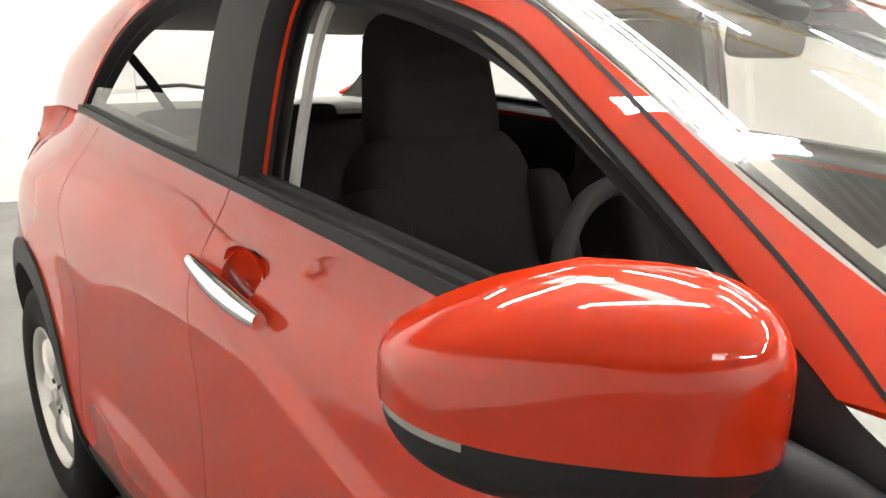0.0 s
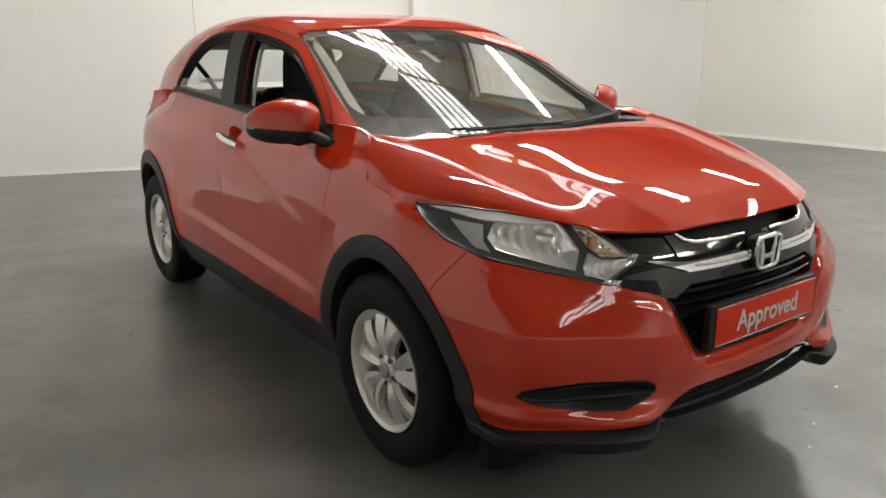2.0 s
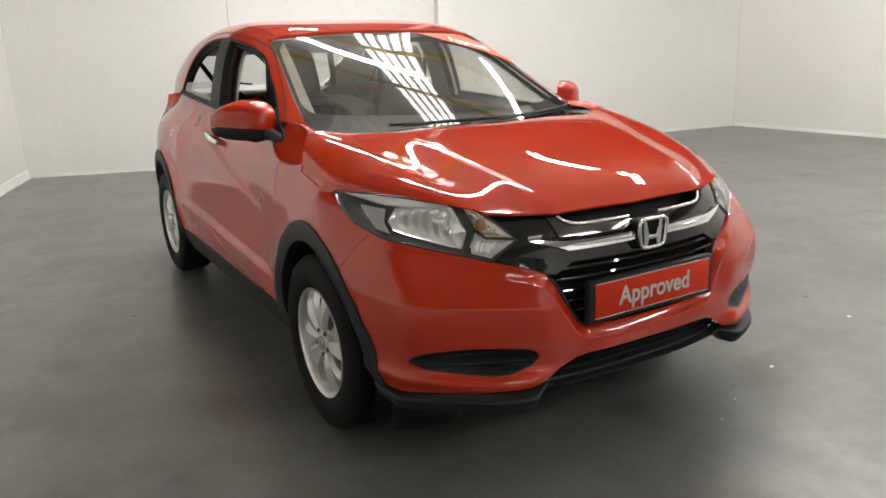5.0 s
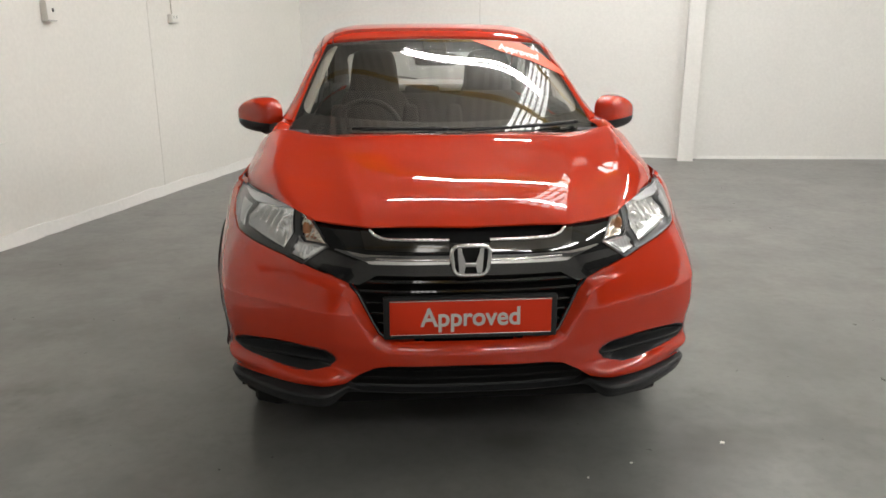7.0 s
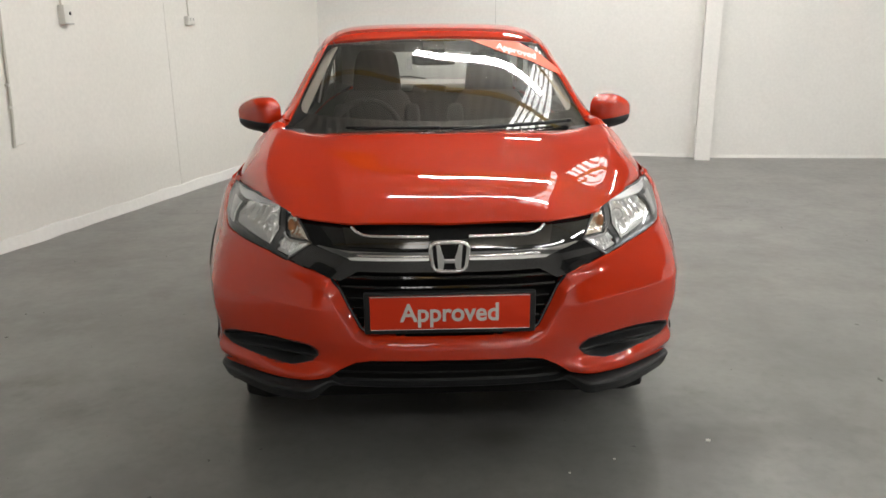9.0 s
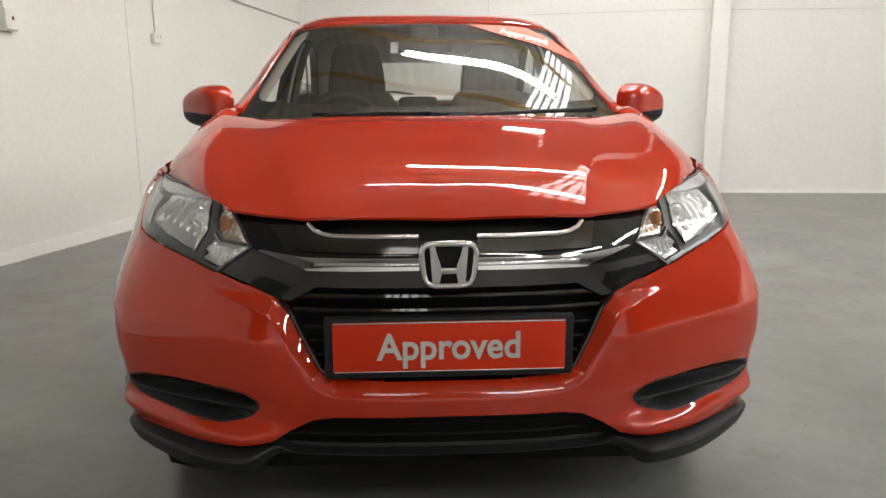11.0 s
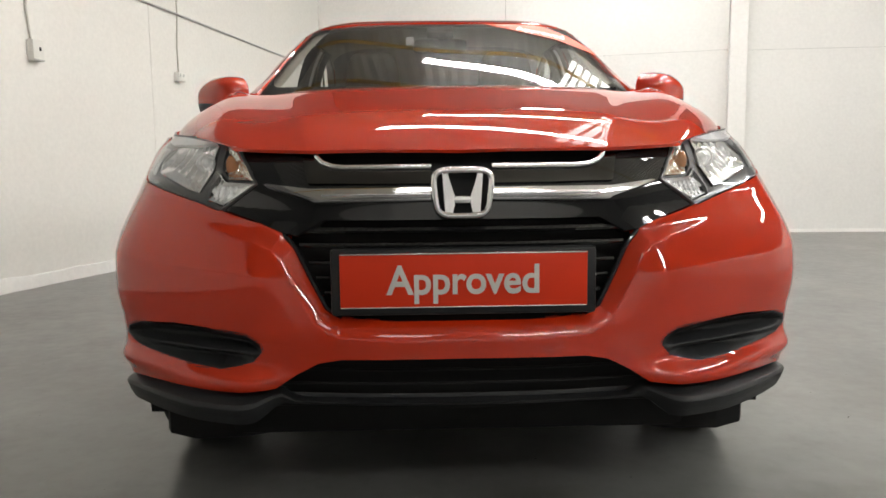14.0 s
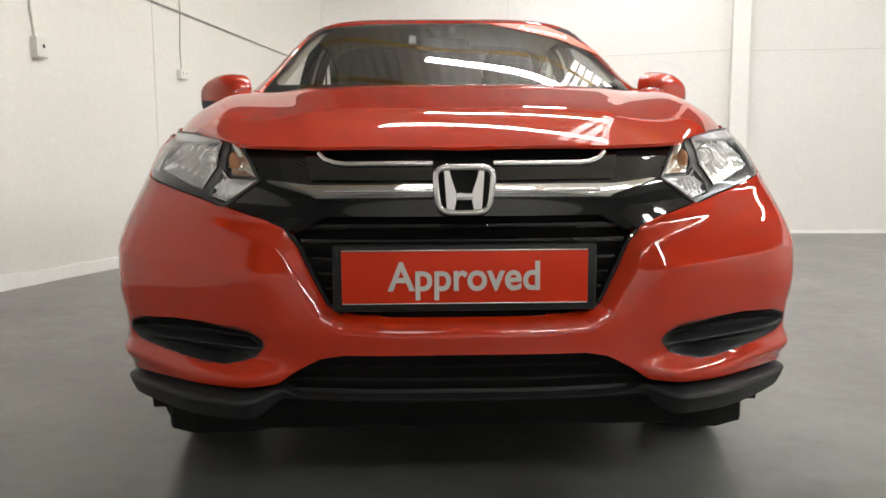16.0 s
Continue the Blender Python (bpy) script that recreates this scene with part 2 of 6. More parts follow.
def panel(name, surface, us, vs, keeps, material, parent, rim=0.012, offset=0.0, mirror=False, label="", flip=False):
    """A smooth shell cut from a surface(uv) -> xyz: where all distances are negative, with an edge turned inwards by rim."""
    U, V = np.meshgrid(us, vs, indexing="ij")
    uv = np.stack([U.ravel(), V.ravel()], 1)
    nu, nv = len(us), len(vs)
    idx = np.arange(nu * nv).reshape(nu, nv)
    a, b, c, e = idx[:-1, :-1].ravel(), idx[1:, :-1].ravel(), idx[1:, 1:].ravel(), idx[:-1, 1:].ravel()
    tris = np.concatenate([np.stack([a, b, c], 1), np.stack([a, c, e], 1)])
    for dist in keeps:
        uv, tris = clip_tris(uv, tris, surface, dist)
    used = np.unique(tris)
    remap = -np.ones(len(uv), int)
    remap[used] = np.arange(len(used))
    uv, tris = uv[used], remap[tris]
    eu, ev = (us[-1] - us[0]) * 1e-4, (vs[-1] - vs[0]) * 1e-4
    co = surface(uv)
    nrm = np.cross(surface(uv + (eu, 0)) - surface(uv - (eu, 0)), surface(uv + (0, ev)) - surface(uv - (0, ev)))
    nrm /= np.linalg.norm(nrm, axis=1)[:, None] + 1e-12
    if flip:
        nrm = -nrm
    co = co + nrm * offset
    fn = np.cross(co[tris[:, 1]] - co[tris[:, 0]], co[tris[:, 2]] - co[tris[:, 0]])
    ok = np.linalg.norm(fn, axis=1) > 1e-12
    tris, fn = tris[ok], fn[ok]
    turn = (fn * nrm[tris[:, 0]]).sum(1) < 0
    tris[turn] = tris[turn][:, ::-1]
    faces = tris.tolist()
    edges = {}
    for t in faces:
        for i in range(3):
            edges[(t[i], t[(i + 1) % 3])] = True
    rims = [(p, q) for p, q in edges if (q, p) not in edges]
    verts, loops_n = co.tolist(), [nrm[i] for t in faces for i in t]
    if rim:
        ring, low = {}, {}
        for p, q in rims:
            for i in (p, q):
                if i not in ring:
                    ring[i] = len(verts)
                    verts.append(co[i].tolist())
                    low[i] = len(verts)
                    verts.append((co[i] - nrm[i] * rim).tolist())
        for p, q in rims:
            quad = [ring[q], ring[p], low[p], low[q]]
            w = np.cross(co[q] - co[p], nrm[p])
            w = w / (np.linalg.norm(w) + 1e-12)
            w = w + 0.35 * nrm[p]
            w /= np.linalg.norm(w)
            faces.append(quad)
            loops_n += [w] * 4
    verts, loops_n = np.array(verts), np.array(loops_n)

    def build(sign):
        vv, nn = verts.copy(), loops_n.copy()
        ff = faces
        if sign < 0:
            vv[:, 0] *= -1
            nn[:, 0] *= -1
            ff, out, k = [f[::-1] for f in faces], [], 0
            for f in faces:
                out.append(nn[k:k + len(f)][::-1])
                k += len(f)
            nn = np.concatenate(out)
        mesh = bpy.data.meshes.new(name)
        mesh.from_pydata(vv.tolist(), [], ff)
        mesh.polygons.foreach_set("use_smooth", [True] * len(mesh.polygons))
        mesh.normals_split_custom_set([tuple(n) for n in nn])
        return put(name, mesh, material, parent, label)
    return [build(1), build(-1)] if mirror else [build(1)]


def text_mesh(words, height, m, depth=0.001, bold=0.0):
    cu = bpy.data.curves.new("words", "FONT")
    cu.body, cu.size, cu.align_x, cu.align_y = words, height, "CENTER", "CENTER"
    cu.extrude, cu.offset = depth, bold
    ob = bpy.data.objects.new("words", cu)
    scene.collection.objects.link(ob)
    bpy.context.view_layer.update()
    mesh = bpy.data.meshes.new_from_object(ob.evaluated_get(bpy.context.evaluated_depsgraph_get()))
    bpy.data.objects.remove(ob)
    bpy.data.curves.remove(cu)
    mesh.transform(m)
    return mesh


# ---- the room ----
WALL = speckle(mat("white_wall", (0.82, 0.812, 0.785), rough=0.62, spec=0.3), 0.7, 30.0, 0.05, rough_amount=0.08, bump=0.025, bump_scale=18)
CREAM = speckle(mat("cream_wall", (0.80, 0.785, 0.74), rough=0.62, spec=0.3), 0.7, 30.0, 0.05, rough_amount=0.08, bump=0.025, bump_scale=18)


def floor_material():
    """Worn grey floor paint: pale and dark patches, brown scuffs and a few spots."""
    m = mat("painted_concrete", (0.15, 0.15, 0.145), rough=0.32, spec=0.55)
    b = m.node_tree.nodes["Principled BSDF"]
    shift = node(m, "ShaderNodeMapping")
    shift.inputs["Location"].default_value = (0, 0, 0.37)
    link(m, node(m, "ShaderNodeTexCoord").outputs["Object"], shift.inputs["Vector"])
    co = shift.outputs[0]

    def noise(scale, detail, distortion=0.0, stretch=None):
        n = node(m, "ShaderNodeTexNoise", Scale=scale, Detail=detail, Roughness=0.6, Distortion=distortion)
        if stretch:
            mp = node(m, "ShaderNodeMapping")
            mp.inputs["Scale"].default_value = stretch
            mp.inputs["Rotation"].default_value = (0, 0, 0.5)
            link(m, co, mp.inputs["Vector"])
            link(m, mp.outputs[0], n.inputs["Vector"])
        else:
            link(m, co, n.inputs["Vector"])
        return n.outputs["Fac"]

    def ramp(v, a, z, lo=0.0, hi=1.0):
        r = node(m, "ShaderNodeMapRange")
        r.interpolation_type = "SMOOTHSTEP"
        r.inputs["From Min"].default_value, r.inputs["From Max"].default_value = a, z
        r.inputs["To Min"].default_value, r.inputs["To Max"].default_value = lo, hi
        link(m, v, r.inputs["Value"])
        return r.outputs[0]

    def calc(kind, p, q):
        n = node(m, "ShaderNodeMath")
        n.operation = kind
        for k, v in enumerate((p, q)):
            if isinstance(v, (int, float)):
                n.inputs[k].default_value = v
            else:
                link(m, v, n.inputs[k])
        return n.outputs[0]

    def blend(f, p, q):
        n = m.node_tree.nodes.new("ShaderNodeMix")
        n.data_type = "RGBA"
        for k, v in ((6, p), (7, q)):
            if isinstance(v, tuple):
                n.inputs[k].default_value = (*v, 1)
            else:
                link(m, v, n.inputs[k])
        link(m, f, n.inputs[0])
        return n.outputs[2]

    patch = noise(0.8, 7.0)
    col = blend(ramp(patch, 0.22, 0.78), (0.132, 0.134, 0.128), (0.225, 0.225, 0.211))
    col = blend(calc("MULTIPLY", ramp(noise(22.0, 5.0), 0.42, 0.75), 0.22), col, (0.085, 0.085, 0.081))
    col = blend(calc("MULTIPLY", ramp(noise(2.3, 6.0), 0.38, 0.72), 0.50), col, (0.088, 0.087, 0.081))
    scuff = calc("MULTIPLY", ramp(noise(1.5, 3.0, 0.0, (0.55, 2.0, 1.0)), 0.40, 0.85), ramp(noise(4.0, 2.0), 0.35, 0.70))
    col = blend(calc("MULTIPLY", scuff, 0.60), col, (0.062, 0.056, 0.046))
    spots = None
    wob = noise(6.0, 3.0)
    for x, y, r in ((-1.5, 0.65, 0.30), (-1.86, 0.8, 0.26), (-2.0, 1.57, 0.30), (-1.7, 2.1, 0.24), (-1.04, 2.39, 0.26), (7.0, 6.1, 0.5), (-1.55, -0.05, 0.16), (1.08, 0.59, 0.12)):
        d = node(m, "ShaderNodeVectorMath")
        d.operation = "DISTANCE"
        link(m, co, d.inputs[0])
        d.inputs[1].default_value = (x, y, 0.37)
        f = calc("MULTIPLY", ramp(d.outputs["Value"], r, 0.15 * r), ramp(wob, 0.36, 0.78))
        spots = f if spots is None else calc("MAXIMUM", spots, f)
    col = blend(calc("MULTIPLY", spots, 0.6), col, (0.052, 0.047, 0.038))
    link(m, col, b.inputs["Base Color"])
    link(m, ramp(noise(14.0, 6.0), 0.2, 0.8, 0.27, 0.34), b.inputs["Roughness"])
    return m


FLOOR = floor_material()
ROOF_SHEET = speckle(mat("roof_sheet", (0.60, 0.57, 0.50), rough=0.7), 0.5, 12.0, 0.12)
YELLOW_STEEL = speckle(mat("yellow_steel", (0.45, 0.27, 0.035), rough=0.5), 2.0, 60.0, 0.15)
WHITE_PLASTIC = mat("white_plastic", (0.74, 0.73, 0.68), rough=0.4)
GREY_CABLE = mat("grey_cable", (0.42, 0.42, 0.40), rough=0.6)
PALE_CABLE = mat("pale_conduit", (0.55, 0.53, 0.47), rough=0.5)
# unseen upper wall, made dark only to cut the light it bounces back
BOUNCE_CUT = speckle(mat("bounce_cut_wall", (0.13, 0.13, 0.125), rough=0.6), 0.6, 20.0, 0.06)
DARK_JOINT = mat("joint", (0.30, 0.29, 0.27), rough=0.9)
TUBE_LIGHT = emitter("tube_light", (1.0, 0.985, 0.955), TUBE_STRENGTH)
SKYLIGHT = emitter("skylight", (1.0, 0.985, 0.95), SKY_STRENGTH)

CORNER_L, BEND, CORNER_R = (-1.42, 8.98), (3.70, 7.27), (9.05, 6.64)
FRONT_L, FRONT_R = (-6.46, -8.0), (8.60, -8.0)


def along(a, b, d, out=0.0):
    """A plan point d metres from a towards b, moved out to the right-hand side of that way."""
    ux, uy = b[0] - a[0], b[1] - a[1]
    n = math.hypot(ux, uy)
    ux, uy = ux / n, uy / n
    return (a[0] + ux * d + uy * out, a[1] + uy * d - ux * out)


def span(a, b):
    return math.hypot(b[0] - a[0], b[1] - a[1])


def slab(a, b, d0, d1, o0, o1, z0, z1, bm=None):
    return prism_bm([along(a, b, d0, o0), along(a, b, d1, o0), along(a, b, d1, o1), along(a, b, d0, o1)], z0, z1, bm)


# a positive out lies inside the room on the way left corner > bend > right corner
def wall(name, a, b, joints, seams, label, paint=None):
    back = part(name, slab(a, b, 0.0, span(a, b) + (0.0 if name == "wall_back" else 0.25), -0.25, -0.012, -0.1, CEIL), DARK_JOINT, smooth=False)
    tagged(back, label, "wall", kind="structure")
    ds, zs = [0.0, *joints, span(a, b)], [-0.05, *seams, 3.45, CEIL]
    for d0, d1 in zip(ds, ds[1:]):
        for z0, z1 in zip(zs, zs[1:]):
            bm = slab(a, b, d0 + (0.003 if d0 else 0), d1 - 0.003, -0.012, 0.0, z0 + 0.002, z1 - 0.002)
            # panels above 3 m are out of view and darkened to lower the bounce
            part("panel", bm, BOUNCE_CUT if z0 > 3 else paint or WALL, back, smooth=False)
    return back


wall("wall_back", CORNER_L, BEND, [2.61], [2.165], "white painted wall of tall flat panels with thin joints")
wall("wall_back_right", BEND, CORNER_R, [], [2.15], "white painted wall panel beside the square column")
wall("wall_right", CORNER_R, FRONT_R, [], [], "plain cream painted side wall of the showroom", CREAM)
wall("wall_front", FRONT_R, FRONT_L, [], [], "plain white painted wall behind the camera")
wall("wall_left", FRONT_L, CORNER_L, [6.0, 13.97], [], "off-white painted side wall with cables and switches", CREAM)

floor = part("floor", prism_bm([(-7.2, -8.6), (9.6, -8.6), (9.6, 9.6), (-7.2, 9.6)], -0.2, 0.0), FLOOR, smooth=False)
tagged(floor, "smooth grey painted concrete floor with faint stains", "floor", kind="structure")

# irregular painted foot of the walls
def foot(a, b, d0, d1, high, thick, seed):
    rnd = random.Random(seed)
    bm = bmesh.new()
    n = max(8, int((d1 - d0) / 0.16))
    rows = []
    for i in range(n + 1):
        d = d0 + (d1 - d0) * i / n
        t = thick + rnd.uniform(-0.3, 0.5) * thick
        h = high + rnd.uniform(-0.10, 0.10) * high
        rows.append([bm.verts.new((*along(a, b, d, o), z)) for o, z in ((0.001, h), (0.35 * t, h - 0.006), (0.7 * t, 0.4 * h), (t, 0.0005))])
    for p, q in zip(rows, rows[1:]):
        for i in range(3):
            bm.faces.new((p[i], q[i], q[i + 1], p[i + 1]))
    return bm


LEFT_LEN = span(FRONT_L, CORNER_L)
for nm, a, b, d0, d1, h, t in (("baseboard", FRONT_L, CORNER_L, 5.0, LEFT_LEN - 0.01, 0.10, 0.030),
                               ("baseboard", CORNER_L, BEND, 0.01, 5.28, 0.035, 0.012),
                               ("baseboard", BEND, CORNER_R, 0.14, span(BEND, CORNER_R) - 0.01, 0.035, 0.012),
                               ("baseboard", CORNER_R, FRONT_R, 0.01, 9.0, 0.05, 0.015)):
    tagged(part(nm, foot(a, b, d0, d1, h, t, hash((round(d1 * 100),))), WALL), "uneven white painted foot of the wall", "baseboard", kind="structure")

# square column at the bend of the back wall
bm = slab(CORNER_L, BEND, 5.285, 5.475, 0.004, 0.24, 0.0, CEIL)
bmesh.ops.bevel(bm, geom=[e for e in bm.edges if abs(e.verts[0].co.z - e.verts[1].co.z) > 1], offset=0.008, segments=2, affect="EDGES")
tagged(part("column", bm, WALL), "square white painted column against the back wall", "column", kind="structure")


# switches, sockets and cables on the left wall
def wallbox(d, z, w, h, t, name, label, detail):
    dd = LEFT_LEN - d
    c = along(FRONT_L, CORNER_L, dd, t / 2)
    ang = math.atan2(CORNER_L[1] - FRONT_L[1], CORNER_L[0] - FRONT_L[0])
    turn = Matrix.Rotation(ang, 4, "Z")
    ob = thing(name, (*along(FRONT_L, CORNER_L, dd, 0), z), label, "switch" if detail == "switch" else "socket")
    part("housing", box_bm((*c, z), (w, t, h), 0.006, turn), WHITE_PLASTIC, ob)
    if detail == "switch":
        e = along(FRONT_L, CORNER_L, dd + 0.012, t + 0.003)
        part("rocker", box_bm((*e, z + 0.01), (0.014, 0.008, 0.026), 0.002, turn), BLACK_TRIM, ob, "small dark rocker")
        e = along(FRONT_L, CORNER_L, dd - 0.002, t + 0.001)
        part("lower_lip", box_bm((*e, z - h / 2 + 0.006), (w * 0.96, 0.006, 0.01), 0.002, turn), GREY_CABLE, ob)
    else:
        for k in (-1, 1):
            e = along(FRONT_L, CORNER_L, dd + k * w * 0.22, t + 0.002)
            part("rocker", box_bm((*e, z + h * 0.18), (0.018, 0.006, 0.028), 0.002, turn), GREY_CABLE, ob)
        e = along(FRONT_L, CORNER_L, dd, t + 0.001)
        part("faceplate", box_bm((*e, z), (w * 0.9, 0.006, h * 0.86), 0.003, turn), WHITE_PLASTIC, ob)


wallbox(5.12, 1.715, 0.10, 0.15, 0.06, "isolator_switch", "white surface-mounted isolator switch on the wall", "switch")
wallbox(3.35, 1.715, 0.12, 0.085, 0.05, "wall_socket", "white double wall socket fed by a thin cable", "socket")


def cable(name, pts, r, material, label):
    return tagged(part(name, tube_bm([(*along(FRONT_L, CORNER_L, LEFT_LEN - d, r + 0.002), z) for d, z in pts], r, 8), material), label, "cable")


cable("cable", [(9.5, 2.62), (7.0, 2.47), (5.2, 2.37), (3.55, 2.315), (2.4, 2.262), (1.29, 2.212), (0.02, 2.15)], 0.011, GREY_CABLE, "thin grey cable running along the white wall")
cable("cable", [(3.34, 1.76), (3.345, 2.0), (3.32, 2.28), (3.32, 2.45), (3.31, 3.4)], 0.007, PALE_CABLE, "thin pale cable dropping to a wall socket")
cable("cable", [(5.135, 1.79), (5.16, 2.0), (5.15, 2.3), (5.14, 3.4)], 0.008, PALE_CABLE, "thin pale cable dropping to a switch")
conduit = thing("conduit", (*along(FRONT_L, CORNER_L, LEFT_LEN - 5.8, 0), 0.75), "pale vertical cable conduit clipped to the white wall", "conduit")
part("pipe", tube_bm([(*along(FRONT_L, CORNER_L, LEFT_LEN - d, 0.014), z) for d, z in ((5.825, 0.745), (5.80, 1.0), (5.775, 1.56), (5.74, 2.5), (5.72, 3.6))], 0.011, 8), PALE_CABLE, conduit)
for z in (1.04, 1.20):
    part("clip", box_bm((*along(FRONT_L, CORNER_L, LEFT_LEN - 5.795, 0.014), z), (0.035, 0.035, 0.02), 0.004), WHITE_PLASTIC, conduit)
part("cable_end", tube_bm([(*along(FRONT_L, CORNER_L, LEFT_LEN - d, 0.014), z) for d, z in ((5.82, 0.76), (5.79, 0.762), (5.72, 0.772))], 0.006, 6), WHITE_PLASTIC, conduit)

# flecks on the floor
def fleck(x, y, s, seed):
    rnd = random.Random(seed)
    bm = bmesh.new()
    ring = [(x + s * rnd.uniform(0.6, 1.2) * math.cos(t), y + s * rnd.uniform(0.6, 1.2) * math.sin(t)) for t in (0.2, 1.3, 2.5, 3.6, 5.0)]
    tagged(part("paper_fleck", prism_bm(ring, 0.0002, 0.004, bm), WHITE_PLASTIC, smooth=False), "tiny scrap of white paper on the grey floor", "litter", "paper scraps on the floor")


for i, (x, y, s) in enumerate(((0.99, 0.21, 0.010), (1.848, 0.365, 0.017), (0.60, 0.10, 0.005), (0.42, 0.02, 0.005), (-1.55, -0.35, 0.008))):
    fleck(x, y, s, i)

# ceiling, beams, skylight strips and tube lights
bm = bmesh.new()
n = 170
row = []
for i in range(n + 1):
    x = -7.2 + 16.8 * i / n
    z = CEIL + (0.03 if i % 2 else 0.0)
    row.append([bm.verts.new((x, y, z)) for y in (-8.6, 9.6)])
for p, q in zip(row, row[1:]):
    bm.faces.new((p[0], p[1], q[1], q[0]))
bmesh.ops.solidify(bm, geom=bm.faces[:], thickness=-0.05)
tagged(part("ceiling", bm, ROOF_SHEET, smooth=False), "corrugated grey roof sheeting", "ceiling", kind="structure")


def tube_light(x, y, z, turn, length=2.4):
    """A twin fluorescent batten: painted spine, end caps, hanging rods and two glowing tubes."""
    ob = thing("tube_lamp", (x, y, z), "long twin fluorescent tube on a white batten", "ceiling lamp", "tube lamps under the roof")
    m = Matrix.Translation((x, y, z)) @ Matrix.Rotation(radians(turn), 4, "Z")
    half = 0.5 * length

    def placed(bm):
        bmesh.ops.transform(bm, matrix=m, verts=bm.verts)
        return bm
    part("spine", placed(box_bm((0, 0, 0.065), (2 * half, 0.10, 0.05), 0.008)), WHITE_PLASTIC, ob)
    for k in (-1, 1):
        part("end_cap", placed(box_bm((k * (half - 0.01), 0, 0.015), (0.02, 0.16, 0.05), 0.004)), WHITE_PLASTIC, ob)
        part("rod", placed(tube_bm([(k * half * 0.7, 0, 0.08), (k * half * 0.7, 0, CEIL - z)], 0.008, 6)), GREY_CABLE, ob)
        part("tube", placed(tube_bm([(-half + 0.02, k * 0.055, 0.0), (half - 0.02, k * 0.055, 0.0)], 0.019, 10)), TUBE_LIGHT, ob)
    return ob


# lamps and roof steel follow the room, which stands askew to the car
SKEW = -16.5
ca, sa = math.cos(radians(SKEW)), math.sin(radians(SKEW))


def hall(a, b):
    """Plan place of a across and b along the hall, from the car's nose."""
    return (ca * a - sa * b, sa * a + ca * b)


TUBE_Z = 4.1
# lamps at (6.6, 2.6) and (1.9, -5.0) are added fill for right wall and nose
for x, y, turn, length in ((0.97, 4.18, SKEW - 7, 2.3), (0.55, 1.80, SKEW - 2, 2.3), (3.76, 3.85, 85.0, 1.9), (3.60, 1.45, 82.0, 1.7), (1.5, 6.6, SKEW, 0.6),
                           (5.2, -0.9, 80.0, 2.4), (6.6, 2.6, 82.0, 2.4), (4.4, -3.8, 82.0, 2.4), (1.9, -5.0, SKEW, 2.4)):
    tube_light(x, y, TUBE_Z, turn, length)


def skylight(a0, a1, b0, b1, strips, z):
    """Translucent corrugated roof strips between thin bars."""
    c = hall(0.5 * (a0 + a1), 0.5 * (b0 + b1))
    ob = thing("skylight", (*c, z), "bright translucent corrugated roof light with narrow bars", "skylight", "roof lights")
    for i in range(strips):
        p, q = a0 + (a1 - a0) * i / strips, a0 + (a1 - a0) * (i + 0.62) / strips
        part("strip", prism_bm([hall(p, b0), hall(q, b0), hall(q, b1), hall(p, b1)], z - 0.02, z), SKYLIGHT, ob, smooth=False)
    return ob


skylight(0.68, 1.46, 1.9, 7.0, 5, CEIL - 0.03)
skylight(0.42, 1.50, -6.6, -4.6, 5, CEIL - 0.03)
for b in (-5.0, -0.2, 4.3, 6.1):
    bm = bmesh.new()
    for z0, z1, w in ((CEIL - 0.17, CEIL - 0.15, 0.028), (CEIL - 0.06, CEIL - 0.04, 0.028), (CEIL - 0.15, CEIL - 0.06, 0.008)):
        prism_bm([hall(-5.5, b - w), hall(6.5, b - w), hall(6.5, b + w), hall(-5.5, b + w)], z0, z1, bm)
    tagged(part("roof_beam", bm, YELLOW_STEEL, smooth=False), "yellow painted steel roof beam", "beam", "yellow roof beams", kind="structure")


# ---- the car: body surfaces, in metres, nose towards -y, centre line on x = 0 ----
AXLE_F, AXLE_R, HUB_Z = 0.86, 3.48, 0.340
ARCH_Y = (0.815, 3.50)
ARCH = 0.388

nose_y = cubic([0.18, 0.25, 0.30, 0.36, 0.44, 0.50, 0.56, 0.64, 0.74, 0.82, 0.88, 0.94], [0.10, 0.068, 0.055, 0.035, 0.010, 0.000, 0.006, 0.018, 0.030, 0.048, 0.085, 0.15])
sweep = cubic([0.0, 0.22, 0.40, 0.54, 0.67, 0.77, 0.835], [0.0, 0.008, 0.040, 0.088, 0.150, 0.220, 0.315])
sweep_gain = cubic([0.18, 0.30, 0.45, 0.62, 0.70, 0.78, 0.86, 0.94], [0.80, 0.85, 0.98, 1.0, 1.15, 1.38, 1.60, 1.80])
side_base = cubic([0.18, 0.25, 0.32, 0.40, 0.50, 0.62, 0.76, 0.88, 0.95, 1.00, 1.03, 1.06, 1.09, 1.12, 1.16, 1.20], [0.790, 0.812, 0.838, 0.858, 0.868, 0.868, 0.868, 0.864, 0.851, 0.830, 0.810, 0.787, 0.766, 0.750, 0.735, 0.72])
plan_in = cubic([0.4, 0.6, 0.9, 1.4, 2.2, 3.0, 3.5, 3.8, 4.05], [0.022, 0.008, 0.0, 0.004, 0.004, 0.004, 0.008, 0.038, 0.095])
belt_z = cubic([0.9, 1.32, 1.9, 2.476, 3.0, 3.4, 3.8, 4.2], [1.03, 1.062, 1.104, 1.138, 1.160, 1.176, 1.17, 1.13])


